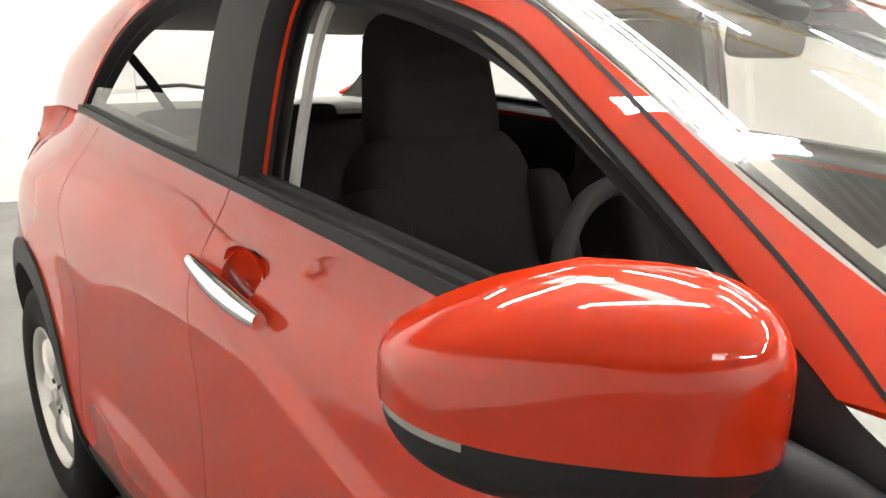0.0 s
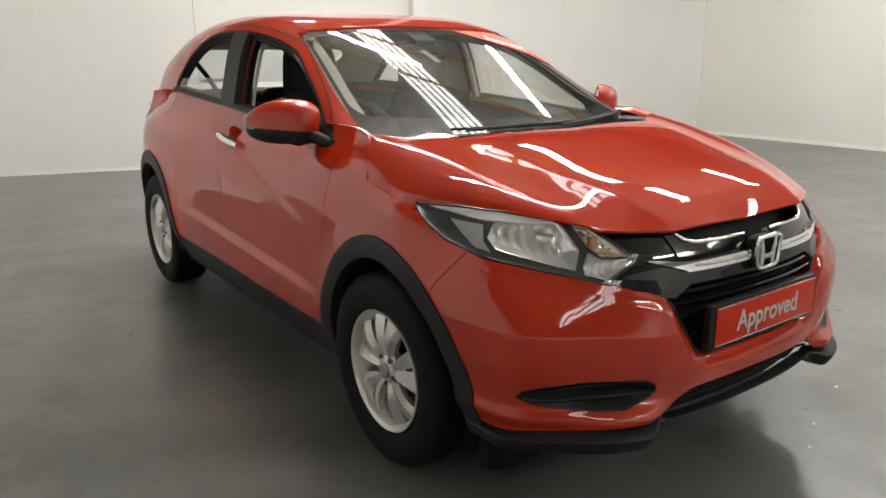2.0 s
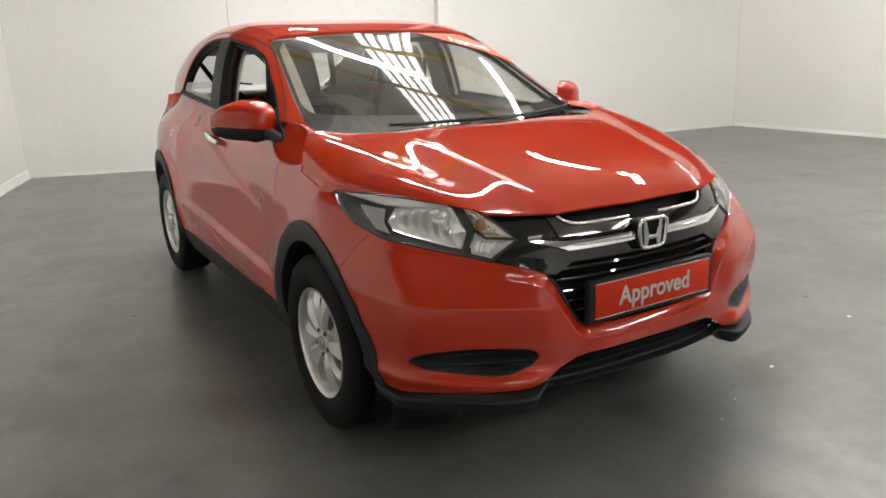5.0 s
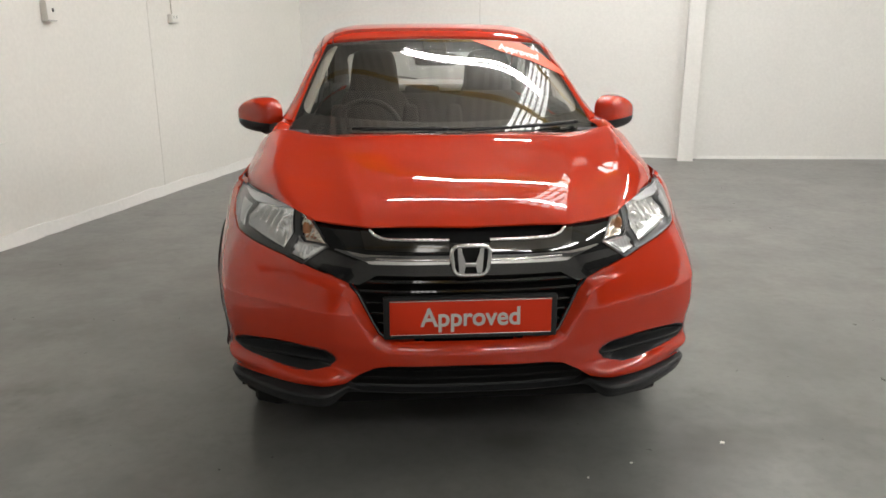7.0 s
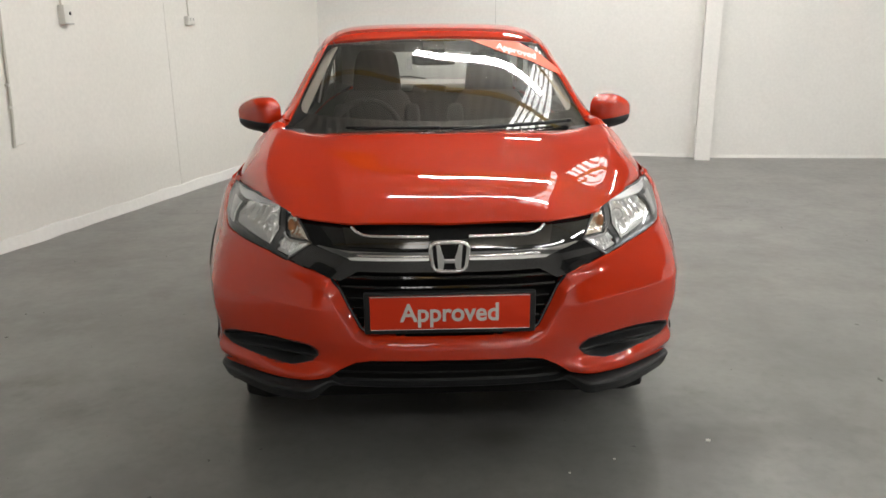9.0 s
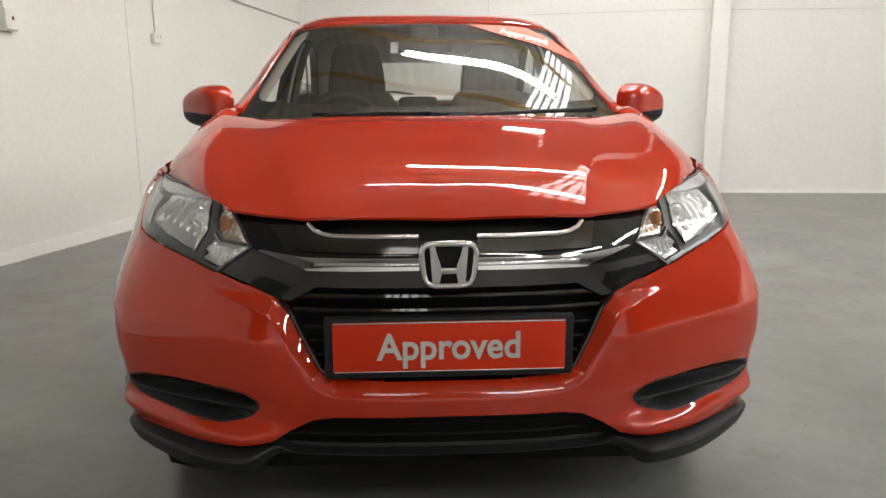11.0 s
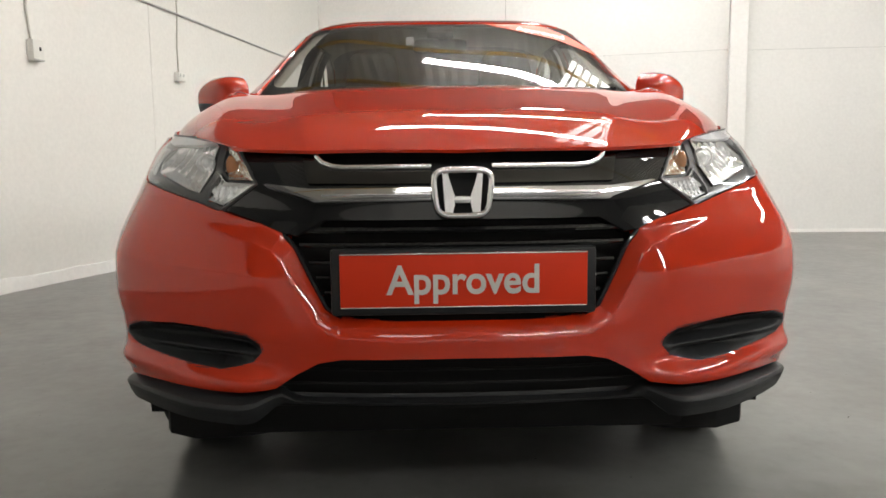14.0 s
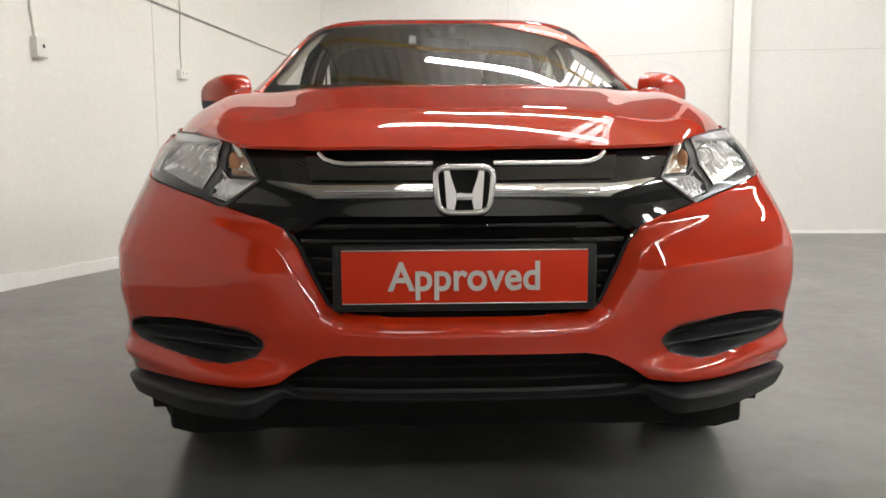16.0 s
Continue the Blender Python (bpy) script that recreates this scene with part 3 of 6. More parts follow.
corner_full = cubic([0.18, 0.34, 0.43, 0.49, 0.55, 0.62, 0.70, 0.78, 0.87, 0.915, 0.945, 0.97, 1.2], [0.0, 0.0, 0.008, 0.009, 0.014, 0.015, 0.021, 0.023, 0.019, 0.016, 0.005, 0.0, 0.0])


def tuck(y, z):
    """The rear quarter leans inwards above its haunch."""
    return np.clip(z - 0.97, 0, 1) * 0.24 * sstep(y, 2.5, 3.6) + sstep(y, 2.72, 3.0) * (0.05 * np.clip(z - 0.60, 0, 0.4) - 0.012 * (1 - sstep(y, 3.5, 4.1)))


def side_x(y, z):
    """Half width of the lower body on the flank."""
    x = side_base(z) - plan_in(y) - tuck(y, z)
    low = 0.515 + 0.045 * (y - 1.43)
    doors = sstep(y, 1.24, 1.5) * (1 - sstep(y, 2.75, 3.05))
    x = x + doors * (0.020 * (1 - sstep(z, low - 0.035, low + 0.012)) - 0.012)
    rise = 0.772 + 0.25 * (y - 1.46)
    scoop = 0.013 * sstep(y, 1.36, 1.75) * (1 - sstep(y, 2.30, 2.85))
    x = x - scoop * sstep(z, rise - 0.034, rise + 0.006) * (1 - sstep(z, rise + 0.012, rise + 0.20))
    for ay in ARCH_Y:
        r = np.hypot(y - ay, z - HUB_Z)
        x = x + 0.016 * np.exp(-((r - 0.44) / 0.075) ** 2) * sstep(z, 0.2, 0.5)
    return x


PLAN = 18


def plan_points(z):
    """Stations of the plan outline at each height, from the middle of the nose round the flank to the middle of the tail."""
    g, f0 = sweep_gain(z), nose_y(z)
    back = np.clip((g - 1.0) / 0.8, -0.2, 1.0)
    xs, ys = [], []
    for x in (0.0, 0.20, 0.38, 0.52, 0.65, 0.75):
        xs.append(np.full_like(z, x))
        ys.append(f0 + g * sweep(x))
    xs.append(0.812 - 0.010 * back)
    ys.append(f0 + g * 0.275)
    for y, b in ((0.42, 0.32), (0.62, 0.20), (0.90, 0.04), (1.4, 0.0), (2.0, 0.0), (2.6, 0.0), (3.1, 0.0), (3.55, 0.0), (3.9, 0.0)):
        yy = y + b * back
        xs.append(side_base(z) - plan_in(yy) - tuck(yy, z))
        ys.append(yy)
    tail = 4.30 - 0.35 * np.clip(z - 0.80, 0, 1) - 0.2 * np.clip(0.35 - z, 0, 1)
    xs.append(np.full_like(z, 0.62))
    ys.append(tail - 0.09)
    xs.append(np.full_like(z, 0.0))
    ys.append(tail)
    return np.stack(xs), np.stack(ys)


def wrap(uv):
    """The lower body: u runs round the plan, v is the height."""
    u, z = np.clip(uv[:, 0], 0, PLAN - 1 - 1e-6), uv[:, 1]
    X, Y = plan_points(z)
    i = np.floor(u).astype(int)
    t = u - i
    k = np.arange(len(u))

    def get(A, j):
        m = j < 0
        return A[np.clip(np.abs(j), 0, PLAN - 1), k], m
    out = []
    for A, odd in ((X, True), (Y, False)):
        p0, m = get(A, i - 1)
        if odd:
            p0 = np.where(m, -p0, p0)
        p1, p2 = A[i, k], A[np.clip(i + 1, 0, PLAN - 1), k]
        p3 = A[np.clip(i + 2, 0, PLAN - 1), k]
        out.append(0.5 * (2 * p1 + (p2 - p0) * t + (2 * p0 - 5 * p1 + 4 * p2 - p3) * t * t + (3 * p1 - p0 - 3 * p2 + p3) * t ** 3))
    x, y = out
    flank = sstep(u, 6.2, 8.2) * (1 - sstep(u, 14.6, 15.6))
    x = x + flank * (side_x(y, z) - (side_base(z) - plan_in(y) - tuck(y, z)))
    # the bumper swells at its corners, with a crest at half height and a roll under the fog pods
    corner = sstep(u, 3.4, 6.0) * (1 - sstep(u, 7.4, 9.4))
    full = corner_full(z)
    x = x + 0.92 * full * corner
    y = y - 0.40 * full * corner
    front = 1 - sstep(u, 6.6, 8.4)
    crest = 0.622 + 0.085 * np.clip(x - 0.40, 0, 0.5)
    tent = np.clip(1 - (np.sqrt((z - crest) ** 2 + 0.004 ** 2) - 0.004) / 0.14, 0, 1)
    y = y - 0.027 * front * tent * sstep(x, 0.33, 0.46)
    x = x + 0.009 * corner * tent
    roll = np.exp(-((z - 0.400 - 0.03 * (x - 0.5)) / 0.024) ** 2)
    y = y - 0.015 * front * roll * sstep(x, 0.30, 0.48)
    y = y - 0.045 * front * sstep(-z, -0.435, -0.372) * sstep(x, 0.36, 0.50) * (1 - sstep(x, 0.56, 0.80))
    x = x + 0.008 * corner * roll
    return np.stack([x, y, z], 1)


def both(uv):
    """The lower body over both sides: negative u is the other flank."""
    s = np.sign(uv[:, 0]) + (uv[:, 0] == 0)
    p = wrap(np.stack([np.abs(uv[:, 0]), uv[:, 1]], 1))
    p[:, 0] *= s
    return p


def q_of(p):
    return np.abs(p[:, 0]) + p[:, 1]


HEADLAMP = [(0.600, 0.824), (0.700, 0.766), (0.80, 0.783), (0.92, 0.800), (1.06, 0.819), (1.20, 0.834), (1.36, 0.866), (1.45, 0.902), (1.515, 0.942), (1.30, 0.951), (1.10, 0.940), (0.90, 0.924), (0.775, 0.908), (0.675, 0.865)]
GRILLE = [(-0.01, 0.528), (0.15, 0.528), (0.258, 0.535), (0.293, 0.555), (0.332, 0.625), (0.362, 0.685), (0.392, 0.716), (0.45, 0.739), (0.549, 0.767), (0.60, 0.80), (0.56, 0.99), (-0.01, 0.99)]
FOG = [(0.805, 0.470), (0.794, 0.490), (0.749, 0.506), (0.66, 0.512), (0.587, 0.509), (0.476, 0.495), (0.445, 0.477), (0.440, 0.459), (0.462, 0.434), (0.495, 0.424), (0.537, 0.416), (0.607, 0.420), (0.667, 0.429), (0.766, 0.448)]
INTAKE = [(-0.01, 0.449), (0.264, 0.447), (0.314, 0.437), (0.366, 0.409), (0.421, 0.372), (0.40, 0.330), (-0.01, 0.320)]
chin_z = cubic([0.0, 0.38, 0.50, 0.62, 0.74, 0.82, 0.90], [0.40, 0.380, 0.371, 0.371, 0.368, 0.362, 0.352])


def d_head(p):
    return poly_dist(q_of(p), p[:, 2], HEADLAMP)


def d_grille(p):
    return poly_dist(np.abs(p[:, 0]), p[:, 2], GRILLE) + 10 * (p[:, 1] > 0.6)


def d_fog(p):
    return poly_dist(np.abs(p[:, 0]), p[:, 2], FOG) + 10 * (p[:, 1] > 0.6)


def d_intake(p):
    return poly_dist(np.abs(p[:, 0]), p[:, 2], INTAKE) + 10 * (p[:, 1] > 0.6)


def d_arch(p, r=ARCH):
    a = np.hypot(p[:, 1] - ARCH_Y[0], (p[:, 2] - HUB_Z) * np.where(p[:, 2] > HUB_Z, 0.95, 0.35))
    b = np.hypot(p[:, 1] - ARCH_Y[1], (p[:, 2] - HUB_Z) * np.where(p[:, 2] > HUB_Z, 0.95, 0.35))
    return np.minimum(a, b) - r


def d_flare(p):
    """The black wheel-arch trim: wider at the top, running into the sill."""
    return d_arch(p, ARCH + 0.068)


hood_side_z = cubic([0.55, 0.69, 0.80, 0.94], [0.940, 0.947, 0.958, 0.980])


def d_hoodcut(p):
    """Negative below the line along which the bonnet shuts on the wing."""
    y, z = p[:, 1], p[:, 2]
    rise = np.clip(z - 0.985, 0, 1)
    back = 0.955 + 0.60 * rise + 3.45 * rise ** 2 - y
    return np.where(y < 0.955, z - hood_side_z(y), np.maximum(z - (1.098 + 0.14 * (y - 0.98)), back))


def above(fn):
    return lambda p: -fn(p)


def gap(fn, w=0.003):
    return lambda p: fn(p) + w


def outside(fn, w=0.0):
    return lambda p: -fn(p) + w


CAR_YAW = radians(-0.5)
car = thing("car", (0, 2.1, 0), "glossy red crossover hatchback with black wheel-arch trim and chrome grille", "car")

# nose and tail
us_f = np.concatenate([-np.linspace(8.2, 0, 260)[:-1], np.linspace(0, 8.2, 260)])
zs_f = np.linspace(0.295, 0.957, 170)


def bumper_edge(p):
    """In front of the shut line between bumper and wing."""
    return p[:, 1] - np.interp(p[:, 2], [0.50, 0.60, 0.74, 0.84, 0.90], [0.60, 0.58, 0.51, 0.445, 0.41])


def bumper_top(p):
    return p[:, 2] - np.interp(q_of(p), [0.60, 0.735, 1.20, 1.25], [0.80, 0.905, 0.935, 0.868])


def bumper_skin(uv):
    """The nose with a chamfer falling back into the grille mouth."""
    p = both(uv)
    k = np.clip(1 - d_grille(p) / 0.042, 0, 1) ** 1.5 * (1 - sstep(p[:, 2], 0.69, 0.75)) * (p[:, 1] < 0.5)
    p[:, 1] += 0.026 * k
    return p


bumper = panel("front_bumper", bumper_skin, us_f, zs_f, [bumper_edge, outside(d_head, 0.003), outside(d_grille), outside(d_fog), outside(d_intake), outside(d_flare, 0.001), bumper_top,
               lambda p: chin_z(np.abs(p[:, 0])) - p[:, 2]], PAINT, car, rim=0.03)[0]

# wings, doors, rear quarters
us_s = np.linspace(4.6, 16.2, 500)
zs_s = np.linspace(0.36, 1.185, 110)


def sill_edge(p):
    return 0.372 + 0.012 * np.clip((p[:, 1] - 1.3) / 1.5, 0, 1) - p[:, 2]


door_front = lambda p: (1.205 + 0.10 * sstep(p[:, 2], 0.95, 0.60) + 0.03 * sstep(p[:, 2], 0.6, 0.4)) - p[:, 1]
door_mid = lambda p: (2.43 - 0.10 * sstep(p[:, 2], 1.10, 0.75) + 0.03 * sstep(p[:, 2], 0.7, 0.4)) - p[:, 1]


def door_rear(p):
    line = 3.02 + 0.30 * sstep(p[:, 2], 0.75, 1.10)
    return line - p[:, 1]


def below_belt(p):
    return p[:, 2] - belt_z(p[:, 1])


def d_cup(p):
    """The finger recess behind a door handle."""
    return (np.hypot((p[:, 1] - 2.265) / 0.064, (p[:, 2] - 1.012) / 0.036) - 1) * 0.036


def wing_crest(y):
    return 1.104 + 0.0245 * sstep(y, 1.04, 1.19)


def wing_back(p):
    """The rear end of the wing: the door's shut line, and above the belt the foot of the mirror corner."""
    return np.where(p[:, 2] > belt_z(p[:, 1]) + 0.0004, 1.335 + 0.4 * (p[:, 2] - 1.06) - p[:, 1], door_front(p))


panel("wing_flange", wrap, us_s, zs_s, [lambda p: -d_hoodcut(p) - 0.02, lambda p: d_hoodcut(p) - 0.022, outside(d_head, 0.0), lambda p: 0.66 - p[:, 1], lambda p: p[:, 1] - 1.19, lambda p: np.where(p[:, 1] > 0.93, 0.97, 0.9) - p[:, 2], lambda p: p[:, 2] - wing_crest(p[:, 1]) + 0.004], PAINT, car, rim=0, offset=-0.012, mirror=True)
panel("front_wing", wrap, us_s, zs_s, [lambda p: -bumper_edge(p) + 0.003, outside(d_head, 0.003), outside(d_flare, 0.001), above(gap(wing_back, 0.0)), gap(d_hoodcut, 0.0006), sill_edge, lambda p: p[:, 2] - wing_crest(p[:, 1]), lambda p: np.where(p[:, 1] < 0.68, p[:, 2] - 0.925, -1.0)], PAINT, car, mirror=True)
doors_f = panel("front_door", wrap, us_s, zs_s, [gap(door_front), above(gap(door_mid, 0.0)), below_belt, sill_edge, outside(d_flare, 0.001), outside(d_cup)], PAINT, car, mirror=True)
doors_r = panel("rear_door", wrap, us_s, zs_s, [gap(door_mid), above(gap(door_rear, 0.0)), below_belt, sill_edge, outside(d_flare, 0.001)], PAINT, car, mirror=True)
us_q = np.linspace(11.5, PLAN - 1, 240)
panel("rear_quarter", wrap, us_q, np.linspace(0.36, 1.17, 80), [gap(door_rear), below_belt, sill_edge, outside(d_flare, 0.001)], PAINT, car, mirror=True)

# black cladding: arches, sills, chin
for lab, lo, hi in (("front", 5.0, 10.6), ("rear", 12.2, 16.4)):
    panel("wheel_arch_trim", wrap, np.linspace(lo, hi, 190), np.linspace(0.215, 0.90, 90),
          [d_flare, outside(d_arch), lambda p: np.where((p[:, 1] > AXLE_F) & (p[:, 1] < AXLE_R), 0.285, np.where(p[:, 1] > 2.5, 0.37, 0.328)) - p[:, 2]], BLACK_TRIM, car, rim=0.045, offset=0.007, mirror=True)
panel("sill", wrap, np.linspace(9.4, 14.0, 160), np.linspace(0.20, 0.40, 20), [lambda p: -sill_edge(p) + 0.003, outside(d_flare, 0.001), lambda p: 0.245 - p[:, 2]], BLACK_TRIM, car, rim=0.06, offset=0.003, mirror=True)
panel("rear_valance", wrap, us_q, np.linspace(0.20, 0.40, 20), [lambda p: -sill_edge(p) + 0.003, outside(d_flare, 0.001), lambda p: 3.6 - p[:, 1]], BLACK_TRIM, car, rim=0.04, mirror=True)


def chin(uv):
    p = both(np.stack([uv[:, 0], np.full(len(uv), 0.33)], 1))
    ax = np.abs(p[:, 0])
    top = np.minimum(chin_z(ax) - 0.006, 0.347 + 0.06 * sstep(ax, 0.36, 0.46))
    v = uv[:, 1]
    prof_y = np.interp(v, [0, 0.25, 0.45, 0.6, 0.8, 1.0], [0.06, 0.0, -0.014, -0.024, -0.020, 0.045])
    lo = 0.334 - 0.040 * sstep(ax, 0.40, 0.47)
    z = np.interp(v, [0, 0.25, 0.45, 0.6, 0.8, 1.0], [0, 0.08, 0.38, 0.68, 0.76, 1.0])
    p[:, 2] = lo + (top - lo) * z
    s = np.sign(p[:, 0])
    nx = sstep(ax, 0.5, 0.83)
    inset = prof_y * (0.45 + 0.55 * sstep(ax, 0.38, 0.48)) - 0.020 * sstep(ax, 0.40, 0.50) * (1 - sstep(ax, 0.60, 0.84))
    p[:, 1] += inset * (1 - 0.75 * nx)
    p[:, 0] -= s * inset * nx * 0.6
    return p


panel("front_lip", chin, np.concatenate([-np.linspace(7.6, 0, 90)[:-1], np.linspace(0, 7.6, 90)]), np.linspace(0, 1, 24), [outside(d_arch, 0.01)], BLACK_TRIM, car, rim=0.02)

# air deflectors hanging ahead of the front tyres
for sgn in (1, -1):
    bm = prism_bm([(sgn * x, y) for x, y in ((0.25, 0.405), (0.56, 0.395), (0.70, 0.385), (0.768, 0.395), (0.782, 0.42), (0.768, 0.445), (0.56, 0.445), (0.25, 0.445))][::sgn], 0.0, 0.165)
    for v in bm.verts:
        v.co.z += 0.143 + (0.20 * max(0.0, abs(v.co.x) - 0.70) + 0.16 * max(0.0, 0.56 - abs(v.co.x))) * (v.co.z < 0.06)
    part("air_deflector", bm, BLACK_DEEP, car, "black plastic flap ahead of the tyre", smooth=False)

# the lower intake and the fog pods: recessed dark shells with bars
def sunk(surface, depth):
    def at(uv):
        p = surface(uv)
        p[:, 1] += depth
        return p
    return at


panel("intake_mesh", sunk(both, 0.07), np.linspace(-5, 5, 90), np.linspace(0.29, 0.47, 16), [gap(d_intake, -0.02)], BLACK_DEEP, car, rim=0)
for z in (0.375, 0.41):
    bm = tube_bm([(*both(np.array([[u, z]]))[0] + np.array((0, 0.045, 0)),) for u in np.linspace(-2.3, 2.3, 24)], 0.004, 6)
    part("intake_bar", bm, BLACK_DEEP, car)


def fog_shell(uv):
    p = wrap(uv)
    d = np.clip(-poly_dist(p[:, 0], p[:, 2], FOG) / 0.030, 0, 1)
    k = sstep(p[:, 0], 0.44, 0.80)
    zc = 0.448 + 0.03 * (p[:, 0] - 0.55)
    blade = np.exp(-((p[:, 2] - zc - 0.006) / 0.012) ** 2)
    depth = 0.055 * sstep(d, 0, 1) * (1 - 0.85 * blade) * (1 - 0.45 * k)
    p[:, 1] += depth
    p[:, 0] -= 0.3 * depth * k
    return p


panel("fog_pod", fog_shell, np.linspace(2.0, 7.0, 110), np.linspace(0.395, 0.505, 44), [gap(d_fog, -0.004)], BLACK_TRIM, car, rim=0, mirror=True)

# ---- bonnet ----
HOOD_B = [0.0, 0.30, 0.55, 0.80, 1.0]


def flow(values):
    """A fair curve of the fourth degree near the stations."""
    k = np.polyfit(HOOD_B, values, 4 if len(values) == 6 else 3)
    return lambda b: np.polyval(k, b)


HOOD_B = [0.0, 0.07, 0.30, 0.55, 0.80, 1.0]
hc_y, hc_z = flow([0.104, 0.155, 0.318, 0.500, 0.690, 0.845]), flow([0.884, 0.921, 0.981, 1.023, 1.063, 1.087])
hm_x, hm_y, hm_z = flow([0.335, 0.347, 0.385, 0.420, 0.455, 0.480]), flow([0.120, 0.170, 0.338, 0.522, 0.728, 0.905]), flow([0.895, 0.930, 0.990, 1.034, 1.077, 1.099])
HOOD_B = [0.0, 0.30, 0.55, 0.80, 1.0]
hs_x, hs_y, hs_z = cubic(HOOD_B, [0.445, 0.595, 0.662, 0.702, 0.737]), cubic(HOOD_B, [0.165, 0.400, 0.610, 0.855, 1.090]), flow([0.900, 0.970, 1.026, 1.080, 1.114])
he_x, he_y, he_z = cubic(HOOD_B, [0.520, 0.672, 0.812, 0.838, 0.832]), cubic(HOOD_B, [0.215, 0.425, 0.700, 0.930, 0.957]), cubic(HOOD_B, [0.908, 0.938, 0.949, 0.976, 0.986])


def hood_raw(a, b):
    C = np.stack([0 * b, hc_y(b), hc_z(b)])
    M = np.stack([hm_x(b), hm_y(b), hm_z(b)])
    S = np.stack([hs_x(b), hs_y(b), hs_z(b)])
    E = np.stack([he_x(b), he_y(b), he_z(b)])
    t = np.clip(a, 0, 1)
    inner = C + (M - C) * t + np.stack([0 * b, 0 * b, 0.018 * (1 - t * t) * np.clip(0.45 + b * 4, 0, 1)])
    k = np.clip((a - 1) * 2, 0, 1)
    mid = M + (S - M) * k + np.stack([0 * b, 0 * b, -0.0075 * np.sin(np.pi * k) * np.clip(b * 3, 0, 1)])
    k2 = np.clip((a - 1.5) * 2, 0, 1)
    B = np.stack([E[0] - 0.25 * (E[0] - S[0]), 0.45 * S[1] + 0.55 * E[1], S[2] - 0.28 * (S[2] - E[2])])
    low = S * (1 - k2) ** 2 + B * 2 * k2 * (1 - k2) + E * k2 * k2
    return np.where(a <= 1, inner, np.where(a <= 1.5, mid, low))


def hood(uv):
    s, a, b = np.sign(uv[:, 0]), np.abs(uv[:, 0]), uv[:, 1]
    p = 0
    # the folds are rounded over a short width, that of the crease less than that of the shoulder
    for d, w in ((-1, 0.08), (-0.66, 0.16), (-0.33, 0.2), (0, 0.12), (0.33, 0.2), (0.66, 0.16), (1, 0.08)):
        reach = 0.05 + 0.05 * sstep(a, 1.15, 1.4)
        reach = np.minimum(reach, np.clip(2.0 - a, 0, 1))
        p = p + w * hood_raw(np.abs(a + d * reach), b)
    p[0] = np.where(a < 0.06, hm_x(b) * a, p[0])
    p[0] *= np.where(s == 0, 1, s)
    return p.T


hood_us = np.concatenate([np.linspace(-2, -1.12, 60)[:-1], np.linspace(-1.12, -0.88, 24)[:-1], np.linspace(-0.88, 0.88, 50)[:-1], np.linspace(0.88, 1.12, 24)[:-1], np.linspace(1.12, 2, 60)])
panel("bonnet", hood, hood_us, np.linspace(0, 1, 80), [], PAINT, car, rim=0.009)

# ---- greenhouse ----
top_z = cubic([0.86, 0.96, 1.10, 1.30, 1.50, 1.70, 1.92, 2.00, 2.10, 2.22, 2.40, 2.65, 2.90, 3.40, 3.75, 3.95, 4.06, 4.20], [1.046, 1.092, 1.158, 1.248, 1.335, 1.416, 1.494, 1.517, 1.540, 1.559, 1.577, 1.586, 1.582, 1.534, 1.475, 1.428, 1.330, 1.165])
green_sweep = cubic([0.86, 1.2, 1.6, 1.9, 2.2, 2.6, 3.6, 3.95, 4.2], [0.26, 0.20, 0.075, -0.02, -0.02, 0.0, 0.0, -0.06, -0.10])
green_w = cubic([0.9, 1.2, 1.6, 2.1, 2.6, 3.1, 3.5, 3.9, 4.2], [0.772, 0.776, 0.772, 0.764, 0.752, 0.727, 0.697, 0.65, 0.60])


def roof_lift(s):
    return 0.004 * sstep(s, 1.88, 1.96)


def green(uv):
    """Screen, roof and side glass as one vault: u runs along the car, v from one belt line over the roof (1) to the other (2)."""
    s, v = uv[:, 0], 1.0 - uv[:, 1]
    th = (1 - np.abs(v)) * np.pi / 2
    n = 4.6 + 2.8 * sstep(s, 1.80, 2.4) - 3.4 * sstep(s, 2.9, 4.0) - 0.5 * (1 - sstep(s, 1.0, 1.7))
    c, si = np.cos(th), np.maximum(np.sin(th), 1e-9)
    r = (np.abs(c) ** n + si ** n) ** (1 / n)
    c, si = np.maximum(c, 0) / r, si / r
    y0 = s + green_sweep(s)
    zb = belt_z(y0) - 0.004
    T = np.maximum(top_z(s) + roof_lift(s), zb + 0.02)
    h = (T - zb) * si
    w = green_w(y0) - (0.26 - 0.01 * sstep(s, 1.80, 2.4)) * h * (0.75 + 0.7 * h)
    x = w * c
    crown = 0.016 * (x / 0.7) ** 2 * sstep(s, 1.85, 2.3)
    z = zb + h - crown * si
    z = z + 0.040 * (x / 0.75) ** 4 * (1 - sstep(s, 0.95, 1.5)) * si
    y = s + green_sweep(s) * np.clip(x / 0.70, 0, 1.15) ** 2
    return np.stack([np.where(v < 0, -x, x), y, z], 1)


GU, GV = np.linspace(0.88, 4.19, 270), np.linspace(0.002, 1.998, 300)


def d_screen(p):
    """Inside the glass of the windscreen."""
    x, y, z = np.abs(p[:, 0]), p[:, 1], p[:, 2]
    edge = 0.694 - 0.29 * (z - 1.117) - 0.12 * np.clip(z - 1.117, 0, 1) ** 2
    head = z - (1.494 - 0.020 * (x / 0.5) ** 2)
    return np.maximum(np.maximum(x - edge, head), y - 2.16)


